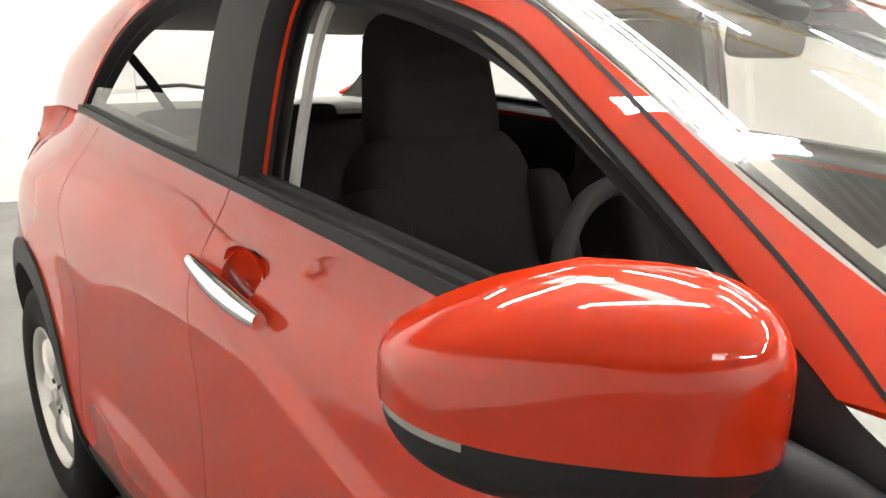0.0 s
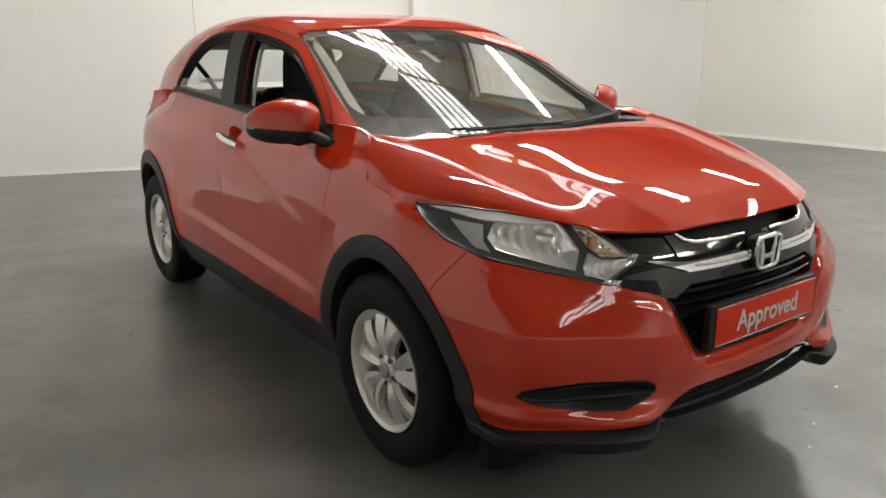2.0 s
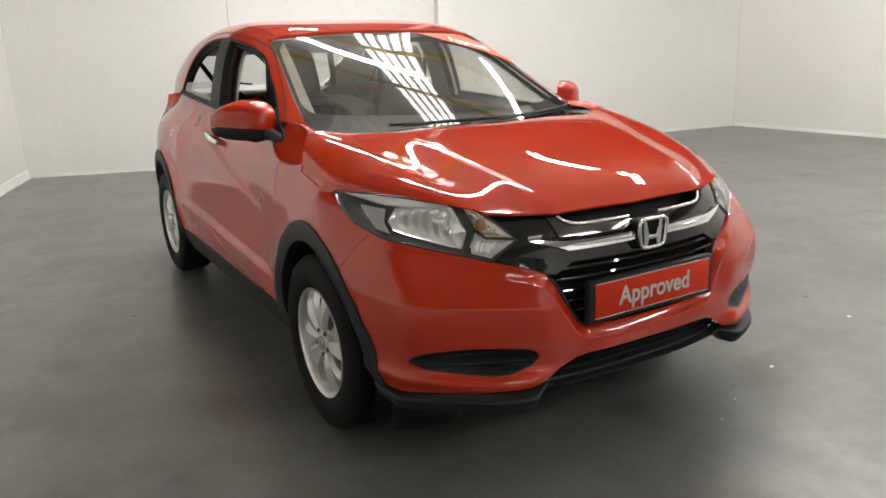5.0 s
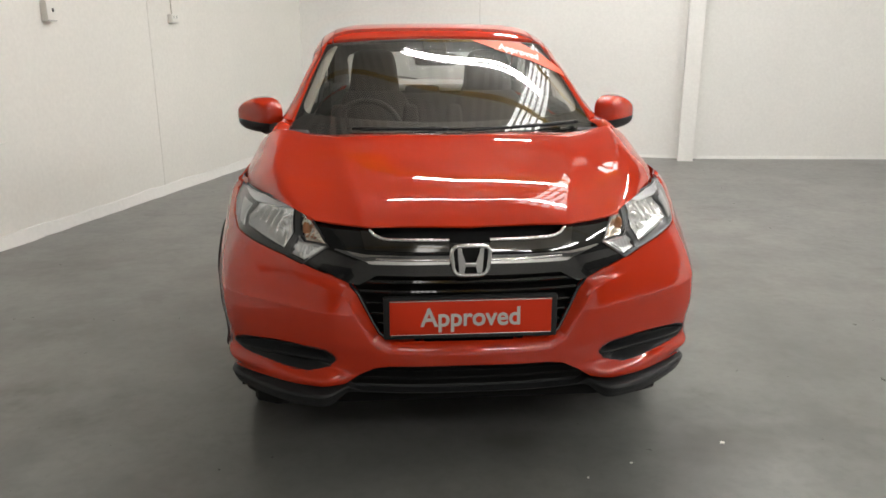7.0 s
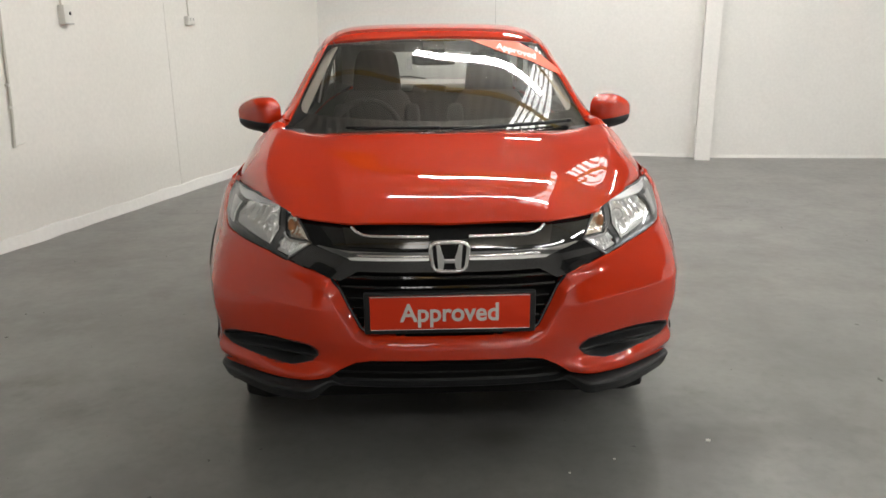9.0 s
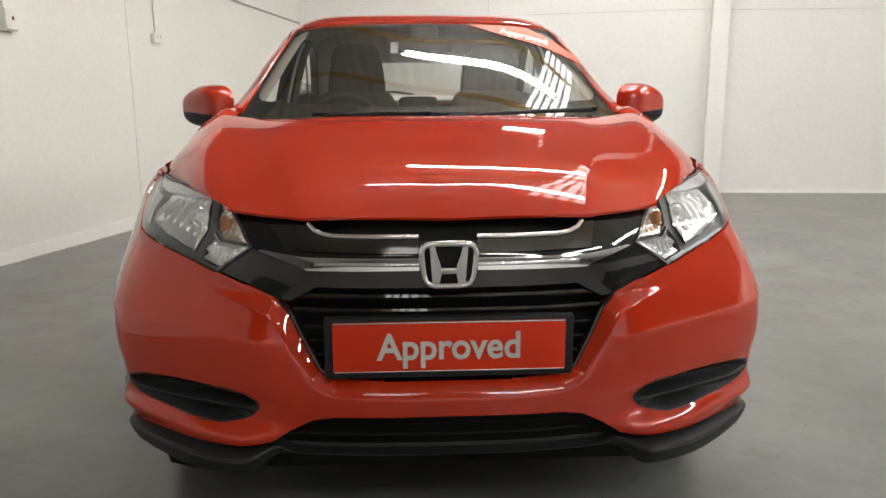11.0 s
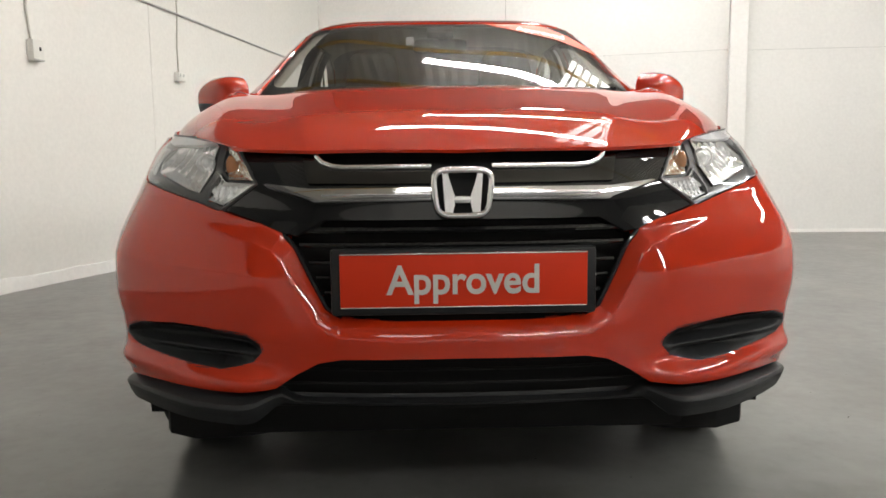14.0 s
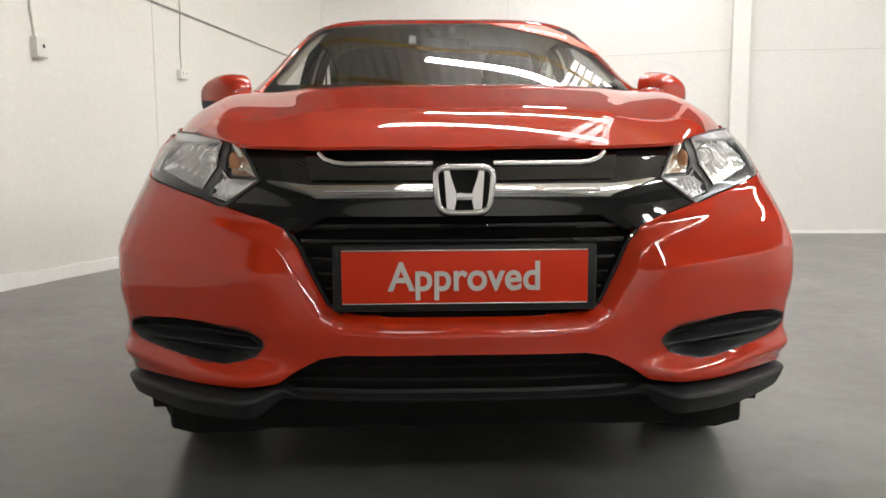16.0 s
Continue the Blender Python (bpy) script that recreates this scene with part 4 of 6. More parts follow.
WIN_TOP = cubic([1.28, 1.39, 1.53, 1.68, 1.85, 2.00, 2.27, 2.55, 2.80, 3.02, 3.20, 3.33, 3.44], [1.055, 1.130, 1.215, 1.303, 1.392, 1.436, 1.478, 1.497, 1.488, 1.440, 1.362, 1.275, 1.185])


def d_window(p):
    """Inside the opening of the side windows."""
    y, z = p[:, 1], p[:, 2]
    out = np.maximum(z - WIN_TOP(y), belt_z(y) + 0.013 - z)
    out = np.maximum(out, np.maximum(1.29 - y, y - 3.44)) * 0.8
    return np.where(np.abs(p[:, 0]) < 0.42, 1.0, out)


def d_rear_glass(p):
    x, y, z = np.abs(p[:, 0]), p[:, 1], p[:, 2]
    qx, qz = x - 0.50, np.abs(z - 1.300) - 0.045
    d = np.hypot(np.maximum(qx, 0), np.maximum(qz, 0)) + np.minimum(np.maximum(qx, qz), 0) - 0.095
    return np.where(y > 3.60, d, 1.0)


def d_roofpanel(p):
    """The painted roof skin between the two roof channels."""
    return np.maximum(np.abs(p[:, 0]) - (0.545 - 0.02 * sstep(p[:, 1], 2.4, 3.6)), 1.55 - p[:, 1])


def d_pillars(p):
    """Frame left between screen, roof skin and side windows."""
    return np.minimum(np.minimum(d_screen(p), d_window(p)), d_rear_glass(p))


def foot_of_glass(p):
    return 0.90 - p[:, 1]


panel("roof", green, GU, GV, [d_roofpanel, outside(d_screen, 0.012), outside(d_rear_glass, 0.004), lambda p: np.where(p[:, 2] < 1.30, p[:, 1] - 4.0, -1.0)], PAINT, car, rim=0.015)
panel("side_frame", green, GU, GV, [outside(d_screen, 0.004), outside(d_window), lambda p: -d_roofpanel(p) + 0.006, outside(d_rear_glass, 0.02), lambda p: 1.12 - p[:, 1], lambda p: np.where(p[:, 1] < 1.46, 1.1295 - p[:, 2], -1.0)], PAINT, car, rim=0.014)


def wing_ledge(uv):
    """The rounded top of the wing beside the screen, from the crest inwards."""
    y, f = uv[:, 0], uv[:, 1]
    outer = side_base(np.full_like(y, 1.128)) - plan_in(y)
    x = outer - 0.050 * f
    z = wing_crest(y) + 0.003 * np.sin(np.clip(f * 4, 0, 1) * np.pi / 2) - 0.022 * f ** 2
    return np.stack([x, y + 0 * x, z], 1)


panel("wing_ledge", wing_ledge, np.linspace(1.05, 1.40, 30), np.linspace(0, 1, 16), [], PAINT, car, rim=0, mirror=True)
panel("tailgate", green, GU, GV, [d_roofpanel, outside(d_rear_glass, 0.0), lambda p: 4.003 - p[:, 1], lambda p: p[:, 2] - 1.30], PAINT, car, rim=0.03)
def fair_screen():
    """The windscreen as one fair sheet: its depth as an even polynomial in half width and height."""
    u, v = np.meshgrid(np.linspace(0.90, 2.06, 110), np.linspace(0.2, 1.0, 90), indexing="ij")
    p = green(np.stack([u.ravel(), v.ravel()], 1))
    p = p[(d_screen(p) < 0.0) & (p[:, 0] < 0.66) & (p[:, 2] > 1.18)]

    def terms(x, z):
        return np.stack([(x / 0.7) ** (2 * i) * (z - 1.28) ** j for i in range(3) for j in range(3)], 1)
    k = np.linalg.lstsq(terms(p[:, 0], p[:, 2]), p[:, 1], rcond=None)[0]

    def at(uv):
        q = green(uv)
        q[:, 1] = terms(q[:, 0], q[:, 2]) @ k
        return q
    return at, lambda x, z: terms(np.array([x]), np.array([z]))[0] @ k


screen_sheet, screen_depth = fair_screen()
SCREEN_U = np.linspace(0.88, 2.14, 140)
windscreen = panel("windscreen", screen_sheet, SCREEN_U, GV, [d_screen], GLASS, car, rim=0, offset=-0.002)[0]
windscreen.visible_shadow = False


def band(fn, w):
    return lambda p: -fn(p) - w


def d_clear(p):
    """Inside the see-through part of the windscreen, with rounded corners."""
    x, z = np.abs(p[:, 0]), p[:, 2]
    a = x - (0.680 - 0.29 * (z - 1.117) - 0.12 * np.clip(z - 1.117, 0, 1) ** 2) + 0.05
    b = np.maximum(z - (1.482 - 0.020 * (x / 0.5) ** 2), 1.138 + 0.02 * (x / 0.6) ** 2 - z) + 0.05
    return np.hypot(np.maximum(a, 0), np.maximum(b, 0)) + np.minimum(np.maximum(a, b), 0) - 0.05


panel("screen_surround", screen_sheet, SCREEN_U, GV, [gap(d_screen, 0.001), lambda p: -d_clear(p)], BLACK_GLOSS, car, rim=0, offset=-0.006)
rear_glass = panel("rear_window", green, GU, GV, [d_rear_glass], GLASS_TINT, car, rim=0, offset=-0.003)[0]
rear_glass.visible_shadow = False

# ---- headlamps ----
LAMP_BEZEL = mat("lamp_bezel", (0.040, 0.040, 0.040), rough=0.30, coat=0.5)
BOWL = [(1.185, 0.877), (1.165, 0.911), (1.10, 0.925), (1.02, 0.929), (0.955, 0.927), (0.895, 0.914), (0.818, 0.851), (0.832, 0.800), (0.90, 0.808), (1.03, 0.831), (1.15, 0.851)]
TURN_LAMP = [(0.858, 0.914), (0.783, 0.904), (0.684, 0.864), (0.612, 0.829), (0.735, 0.832), (0.788, 0.853)]
PARK_LAMP = [(0.735, 0.828), (0.608, 0.823), (0.699, 0.770), (0.795, 0.786), (0.806, 0.806), (0.786, 0.848)]


def d_poly_q(poly):
    return lambda p: poly_dist(q_of(p), p[:, 2], poly)


def lens(base, poly, depth, facet, facet_n, slope=0.03):
    """A reflector sunk behind the nose surface, faceted in upright flutes."""
    def at(uv):
        p = wrap(uv)
        q, z = q_of(p), p[:, 2]
        inside = np.clip(-poly_dist(q, z, poly) / slope, 0, 1)
        saw = np.abs(((q * facet_n + 0.10 * np.sin(z * 55)) % 1.0) - 0.5) * 2
        step = np.abs(((z * facet_n * 0.5) % 1.0) - 0.5) * 2
        d = base + depth * np.sqrt(1 - (1 - inside) ** 2) + facet * (saw + 0.5 * step) * sstep(inside, 0.25, 0.7)
        k = sstep(p[:, 0], 0.5, 0.85)
        p[:, 1] += d * (1 - 0.3 * k)
        p[:, 0] -= d * 0.55 * k
        return p
    return at


LU, LV = np.linspace(2.0, 7.6, 230), np.linspace(0.755, 0.957, 70)
lamp_list = []
for sgn in (1, -1):
    cx = sgn * 0.66
    lamp_list.append(put("headlamp", panel("tmp", lens(0.006, HEADLAMP, 0.012, 0.0, 1), LU, LV, [gap(d_head, -0.002), outside(d_poly_q(BOWL), 0.0), outside(d_poly_q(TURN_LAMP)), outside(d_poly_q(PARK_LAMP))], LAMP_BEZEL, None, rim=0.01)[0].data, None, car, "clear headlamp with a chrome reflector and dark bezel"))
    if sgn < 0:
        lamp_list[-1].scale = (-1, 1, 1)
for o in [o for o in scene.objects if o.name.startswith("tmp")]:
    bpy.data.objects.remove(o)


def lamp_parts(name, surface, us, vs, keeps, material, label="", rim=0.0, shadow=True):
    for lamp, ob in zip(lamp_list, panel(name, surface, us, vs, keeps, material, None, rim=rim, mirror=True, label=label)):
        ob.parent = lamp
        ob.matrix_parent_inverse = Matrix.Identity(4)
        ob.location = (0, 0, 0)
        if lamp.scale[0] < 0:
            ob.scale = (-1, 1, 1)
        ob.visible_shadow = shadow


lamp_parts("reflector", lens(0.010, BOWL, 0.030, 0.011, 20, 0.05), LU, LV, [gap(d_poly_q(BOWL), 0.001)], REFLECTOR, "fluted chrome reflector")
# the amber here is the bulb's reflection, painted as a tint
lamp_parts("indicator", lens(0.012, TURN_LAMP, 0.012, 0.006, 40, 0.02), LU, LV, [gap(d_poly_q(TURN_LAMP), 0.001)], BULB_TINT_REFLECTOR, "faceted clear indicator reflector tinted with its bulb's amber reflection")
lamp_parts("side_light", lens(0.012, PARK_LAMP, 0.014, 0.007, 48, 0.02), LU, LV, [gap(d_poly_q(PARK_LAMP), 0.001)], REFLECTOR, "faceted clear side light")
lamp_parts("housing", lens(0.060, HEADLAMP, 0.0, 0.0, 1), LU, LV, [gap(d_head, 0.001)], BLACK_DEEP, "black lamp housing")
lamp_parts("lens_cover", wrap, LU, LV, [gap(d_head, 0.002)], LAMP_GLASS, "clear plastic cover", rim=0.0, shadow=False)
BLADE = [(1.46, 0.942), (1.28, 0.947), (1.15, 0.940), (1.025, 0.929), (0.911, 0.921), (1.02, 0.917), (1.198, 0.922), (1.335, 0.934)]
lamp_parts("light_blade", lens(0.005, BLADE, 0.0, 0.0, 1), LU, LV, [d_poly_q(BLADE)], mat("satin_silver", (0.75, 0.75, 0.75), rough=0.3, metal=0.4), "slim silver strip along the top", rim=0.008)
MARKER = [(1.345, 0.918), (1.205, 0.911), (1.20, 0.875), (1.165, 0.846), (1.235, 0.856), (1.31, 0.897)]
lamp_parts("marker_panel", lens(0.005, MARKER, 0.0, 0.0, 1), LU, LV, [d_poly_q(MARKER)], mat("pale_lamp_panel", (0.42, 0.42, 0.41), rough=0.35), "pale grey side panel", rim=0.006)
for sgn, lamp in zip((1, -1), lamp_list):
    bm = bmesh.new()
    bmesh.ops.create_uvsphere(bm, u_segments=16, v_segments=10, radius=0.016, matrix=Matrix.Translation((0.613, 0.315, 0.872)))
    ring = [(0.613 + 0.022 * math.cos(t) * 0.8, 0.300 + 0.022 * math.cos(t) * -0.5, 0.872 + 0.022 * math.sin(t)) for t in np.linspace(0, 2 * math.pi, 20)[:-1]]
    tube_bm(ring, 0.004, 6, bm, closed=True)
    tube_bm([(0.613, 0.32, 0.872), (0.63, 0.37, 0.872)], 0.016, 10, bm)
    w_ = wrap(np.stack([np.linspace(2.0, 5.0, 600), np.full(600, 0.866)], 1))
    w_ = w_[int(np.argmin(np.abs(q_of(w_) - 0.748)))]
    dome = bmesh.new()
    bmesh.ops.create_uvsphere(dome, u_segments=14, v_segments=8, radius=0.013, matrix=Matrix.Translation((w_[0], w_[1] + 0.020, w_[2])) @ Matrix.Diagonal((1.0, 0.8, 1.7, 1)))
    ob = part("indicator_bulb", dome, AMBER, None, "amber indicator bulb")
    ob.parent = lamp
    ob.location = (0, 0, 0)
    ob = part("bulb", bm, REFLECTOR, None)
    ob.parent = lamp
    ob.location = (0, 0, 0)

# ---- grille, emblem and show plate ----
grille = put("grille", panel("tmp2", sunk(both, 0.075), np.linspace(-3.3, 3.3, 120), np.linspace(0.50, 0.93, 60), [gap(d_grille, -0.015)], BLACK_DEEP, None, rim=0)[0].data, None, car, "black grille with chrome bars")
for o in [o for o in scene.objects if o.name.startswith("tmp")]:
    bpy.data.objects.remove(o)


def nose(x, z, dy=0.0):
    """A point on the nose surface at a given half width and height, moved back by dy."""
    u = np.linspace(0, 5, 1200)
    p = wrap(np.stack([u, np.full_like(u, z)], 1))
    i = int(np.argmin(np.abs(p[:, 0] - abs(x))))
    return Vector((x, p[i, 1] + dy, z))


def in_panel(name, fn, material, us, vs, back=0.0, rim=0.012, label=""):
    """A panel of the grille cut on both sides from the nose surface."""
    for o in panel(name, sunk(both, back), us, vs, [fn], material, None, rim=rim, label=label):
        o.parent = grille
        o.location = (0, 0, 0)


def side_panel(name, fn, material, us, vs, back=0.0, rim=0.012, label=""):
    """The same on each side as a piece of its own."""
    for o in panel(name, sunk(wrap, back), us, vs, [fn], material, None, rim=rim, label=label, mirror=True):
        o.parent = grille
        o.location = (0, 0, 0)


WING = [(0.0, 0.745), (0.30, 0.745), (0.36, 0.712), (0.392, 0.718), (0.45, 0.741), (0.549, 0.769), (0.462, 0.824), (0.515, 0.903), (0.36, 0.886), (0.33, 0.862), (0.27, 0.848), (0.0, 0.846)]
BAND = [(0.066, 0.822), (0.335, 0.824), (0.352, 0.884), (0.318, 0.884), (0.298, 0.868), (0.262, 0.860), (0.066, 0.860)]
BAR = [(0.066, 0.791), (0.322, 0.788), (0.437, 0.822), (0.430, 0.824), (0.330, 0.813), (0.066, 0.814)]


def d_xz(poly):
    return lambda p: poly_dist(np.abs(p[:, 0]), p[:, 2], poly)


NU, NV = np.linspace(-3.4, 3.4, 260), np.linspace(0.70, 0.91, 70)
SU = np.linspace(0.0, 3.4, 130)
WING_M = [(-0.02, 0.745)] + WING[1:-1] + [(-0.02, 0.846)]
in_panel("wing_panel", d_xz(WING_M), BLACK_GLOSS, NU, NV, 0.012, 0.03, "gloss black grille panel")
side_panel("upper_band", d_xz(BAND), mat("smoked_band", (0.11, 0.108, 0.105), rough=0.10, metal=1.0), SU, NV, 0.004, 0.02, "smoked chrome band")
for sgn in (1, -1):
    for kind, line, r in (("upper_edge", ((0.066, 0.858), (0.16, 0.858), (0.256, 0.858), (0.282, 0.861), (0.304, 0.869), (0.322, 0.885)), 0.0055),
                          ("bar_rib", ((0.066, 0.800), (0.19, 0.800), (0.322, 0.800)), 0.0045)):
        pts = [nose(sgn * x, z, -0.001 if kind == "upper_edge" else -0.006) for (x0, z0), (x1, z1) in zip(line, line[1:])
               for x, z in ((x0 + (x1 - x0) * k / 6, z0 + (z1 - z0) * k / 6) for k in range(6))]
        o = part(kind, tube_bm(pts, r, 12), CHROME, None, "bright chrome edge")
        o.parent = grille
        o.location = (0, 0, 0)
side_panel("chrome_bar", d_xz(BAR), CHROME, SU, NV, -0.006, 0.02, "bright chrome bar")
side_panel("bar_lower_edge", d_xz([(0.066, 0.787), (0.320, 0.784), (0.33, 0.789), (0.066, 0.793)]), CHROME, SU, NV, -0.004, 0.01)


def hex_half(z):
    return float(np.interp(z, [0.528, 0.535, 0.555, 0.625, 0.685, 0.716, 0.75], [0.20, 0.258, 0.293, 0.332, 0.362, 0.392, 0.46]))


for z, r in ((0.722, 0.011), (0.690, 0.009), (0.652, 0.007), (0.620, 0.007), (0.588, 0.007), (0.556, 0.008)):
    w = hex_half(z) - 0.012
    pts = [nose(x, z, 0.030) for x in np.linspace(-w, w, 26)]
    bm = tube_bm(pts, r, 8, flat=0.75)
    o = part("grille_bar", bm, BLACK_GLOSS, None)
    o.parent = grille
    o.location = (0, 0, 0)
for sgn in (1, -1):
    pts = [nose(sgn * (hex_half(z) + 0.001), z, 0.022) for z in np.linspace(0.545, 0.716, 16)]
    pts = [nose(sgn * x, z, 0.022) for x, z in ((0.262, 0.538), (0.280, 0.546))] + pts[1:]
    o = part("opening_trim", tube_bm(pts, 0.006, 8), BLACK_GLOSS, None)
    o.parent = grille
    o.location = (0, 0, 0)

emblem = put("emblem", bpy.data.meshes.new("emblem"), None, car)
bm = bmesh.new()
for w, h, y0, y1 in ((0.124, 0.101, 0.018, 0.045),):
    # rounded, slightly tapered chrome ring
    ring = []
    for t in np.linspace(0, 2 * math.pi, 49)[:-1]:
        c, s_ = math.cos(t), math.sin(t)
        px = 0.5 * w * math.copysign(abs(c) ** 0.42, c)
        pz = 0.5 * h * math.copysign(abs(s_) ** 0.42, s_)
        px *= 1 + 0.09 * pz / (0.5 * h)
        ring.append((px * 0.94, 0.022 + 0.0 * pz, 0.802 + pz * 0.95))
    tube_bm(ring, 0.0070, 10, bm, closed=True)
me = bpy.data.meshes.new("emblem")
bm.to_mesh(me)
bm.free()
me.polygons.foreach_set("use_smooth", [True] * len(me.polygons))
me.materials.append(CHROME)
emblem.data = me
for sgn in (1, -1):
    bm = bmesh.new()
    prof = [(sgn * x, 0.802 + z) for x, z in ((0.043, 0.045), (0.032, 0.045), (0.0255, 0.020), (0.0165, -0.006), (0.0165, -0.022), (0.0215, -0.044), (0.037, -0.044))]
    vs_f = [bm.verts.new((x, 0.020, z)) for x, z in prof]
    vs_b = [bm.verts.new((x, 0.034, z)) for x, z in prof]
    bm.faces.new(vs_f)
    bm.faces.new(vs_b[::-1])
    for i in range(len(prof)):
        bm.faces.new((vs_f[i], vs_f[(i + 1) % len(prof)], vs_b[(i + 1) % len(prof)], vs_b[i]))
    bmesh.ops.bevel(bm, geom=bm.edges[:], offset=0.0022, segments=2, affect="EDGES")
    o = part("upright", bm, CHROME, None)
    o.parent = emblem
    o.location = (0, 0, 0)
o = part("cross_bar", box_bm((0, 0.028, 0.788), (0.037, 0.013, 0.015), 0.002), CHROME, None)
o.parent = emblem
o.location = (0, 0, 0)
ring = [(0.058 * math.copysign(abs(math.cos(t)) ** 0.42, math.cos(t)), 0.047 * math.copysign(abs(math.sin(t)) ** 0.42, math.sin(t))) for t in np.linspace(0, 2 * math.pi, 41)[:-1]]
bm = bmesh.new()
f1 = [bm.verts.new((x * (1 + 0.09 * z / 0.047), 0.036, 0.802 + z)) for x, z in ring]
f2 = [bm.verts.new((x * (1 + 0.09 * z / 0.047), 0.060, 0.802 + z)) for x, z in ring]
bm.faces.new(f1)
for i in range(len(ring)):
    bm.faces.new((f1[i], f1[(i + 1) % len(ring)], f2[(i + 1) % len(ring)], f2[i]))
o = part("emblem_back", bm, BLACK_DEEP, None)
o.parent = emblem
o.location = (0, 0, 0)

PLATE_Y, PLATE_Z = 0.000, 0.620
plate = part("show_plate", box_bm((0, PLATE_Y + 0.003, PLATE_Z), (0.522, 0.005, 0.116), 0.002), PLATE_RED, car, "red show plate with silver lettering")


def plate_part(name, bm, material, label=""):
    o = part(name, bm, material, None, label)
    o.parent = plate
    o.location = (0, 0, 0)


plate_part("plate_holder", box_bm((0, PLATE_Y + 0.020, PLATE_Z - 0.004), (0.562, 0.028, 0.142), 0.006), BLACK_TRIM, "black plastic plate holder")
for dz in (-0.0565, 0.0565):
    plate_part("border_line", box_bm((0, PLATE_Y - 0.0005, PLATE_Z + dz), (0.518, 0.003, 0.003), 0.0008), CHROME)
m = Matrix.Translation((0.0, PLATE_Y - 0.001, PLATE_Z - 0.002)) @ Matrix.Rotation(radians(90), 4, "X") @ Matrix.Diagonal((0.93, 1, 1, 1))
o = put("lettering", text_mesh("Approved", 0.086, m, 0.0006, 0.0017), SILVER_INK, None, "the word Approved in silver letters")
o.parent = plate
o.location = (0, 0, 0)

# ---- wheels ----
def wheel(y, sgn, steer=0.0):
    """A tyre on an alloy rim with five pairs of a broad and a slim spoke; the outer face looks towards +x before turning."""
    hub = Vector((sgn * 0.756, y, HUB_Z))
    face = Matrix.Translation(hub) @ (Matrix.Identity(4) if sgn > 0 else Matrix.Rotation(math.pi, 4, "Z"))

    def at(bm):
        bmesh.ops.transform(bm, matrix=face, verts=bm.verts)
        return bm
    R, W = 0.340, 0.105
    B = 0.116
    prof = [(-W, 0.205), (-W - 0.004, 0.24), (-W + 0.002, 0.285), (-W + 0.02, 0.326), (-W + 0.045, R - 0.003), (-0.045, R - 0.002), (-0.042, R - 0.009), (-0.034, R - 0.009), (-0.031, R), (-0.005, R), (-0.003, R - 0.009), (0.003, R - 0.009), (0.005, R), (0.031, R), (0.034, R - 0.009), (0.042, R - 0.009), (0.045, R - 0.001), (B - 0.034, R - 0.003),
            (B - 0.014, 0.325), (B - 0.002, 0.298), (B, 0.268), (B - 0.006, 0.240), (B - 0.016, 0.222), (B - 0.028, 0.212), (W - 0.020, 0.205)]
    w = part("wheel", at(lathe_bm([(-0.09, 0.19), (-0.095, 0.212), (0.075, 0.200), (0.092, 0.206), (0.100, 0.214), (0.104, 0.212), (0.102, 0.205), (0.090, 0.196), (0.02, 0.176), (-0.06, 0.172), (-0.09, 0.19)], 64)), ALLOY, car, "silver alloy wheel with five paired spokes")

    def sub(name, bm, material, label="", smooth=True):
        o = part(name, at(bm), material, None, label, smooth=smooth)
        o.parent = w
        o.location = (0, 0, 0)
    tyre = lathe_bm(prof, 72)
    sub("tyre", tyre, RUBBER, "black rubber tyre")
    for k in range(5):
        base = 2 * math.pi * k / 5 + math.pi / 2
        for side in (-1, 1):
            bm = bmesh.new()
            rows = []
            for i, f in enumerate(np.linspace(0, 1, 9)):
                r = 0.040 + 0.162 * f
                a = base + (side * 0.20 if side < 0 else 0.16 + 0.20 * f) - 0.10 * f
                half = 0.018 + (0.030 * f ** 1.1 if side < 0 else 0.016 * f ** 1.3)
                x = 0.070 + 0.026 * math.sin(math.pi * (0.15 + 0.75 * f)) - 0.004 * f
                c = Vector((0, math.cos(a), math.sin(a)))
                d = Vector((0, -math.sin(a), math.cos(a)))
                inner, outer = c * r - d * half * side, c * r + d * half * side
                rows.append([bm.verts.new(p) for p in (inner + Vector((x - 0.016, 0, 0)), inner + Vector((x - 0.006, 0, 0)), c * r + Vector((x + 0.004, 0, 0)) + d * half * 0.45 * side,
                                                       outer + Vector((x - 0.014, 0, 0)), outer + Vector((x - 0.030, 0, 0)), inner + Vector((x - 0.030, 0, 0)))])
            for p, q in zip(rows, rows[1:]):
                for i in range(6):
                    bm.faces.new((p[i], p[(i + 1) % 6], q[(i + 1) % 6], q[i]))
            bm.faces.new(rows[0])
            bm.faces.new(rows[-1][::-1])
            sub("spoke", bm, ALLOY, smooth=False)
    sub("hub_disc", lathe_bm([(0.05, 0.0), (0.092, 0.0), (0.094, 0.020), (0.088, 0.030), (0.085, 0.050), (0.075, 0.066), (0.045, 0.068)], 32), ALLOY)
    sub("centre_cap", lathe_bm([(0.088, 0.0), (0.101, 0.0), (0.100, 0.022), (0.094, 0.027), (0.088, 0.027)], 24), mat("cap_grey", (0.45, 0.45, 0.45), rough=0.3, metal=0.7) if "cap_grey" not in bpy.data.materials else bpy.data.materials["cap_grey"])
    for k in range(5):
        a = 2 * math.pi * k / 5 + math.pi / 2 + math.pi / 5
        bm = lathe_bm([(0.070, 0.0), (0.092, 0.0), (0.092, 0.008), (0.086, 0.010), (0.070, 0.010)], 8)
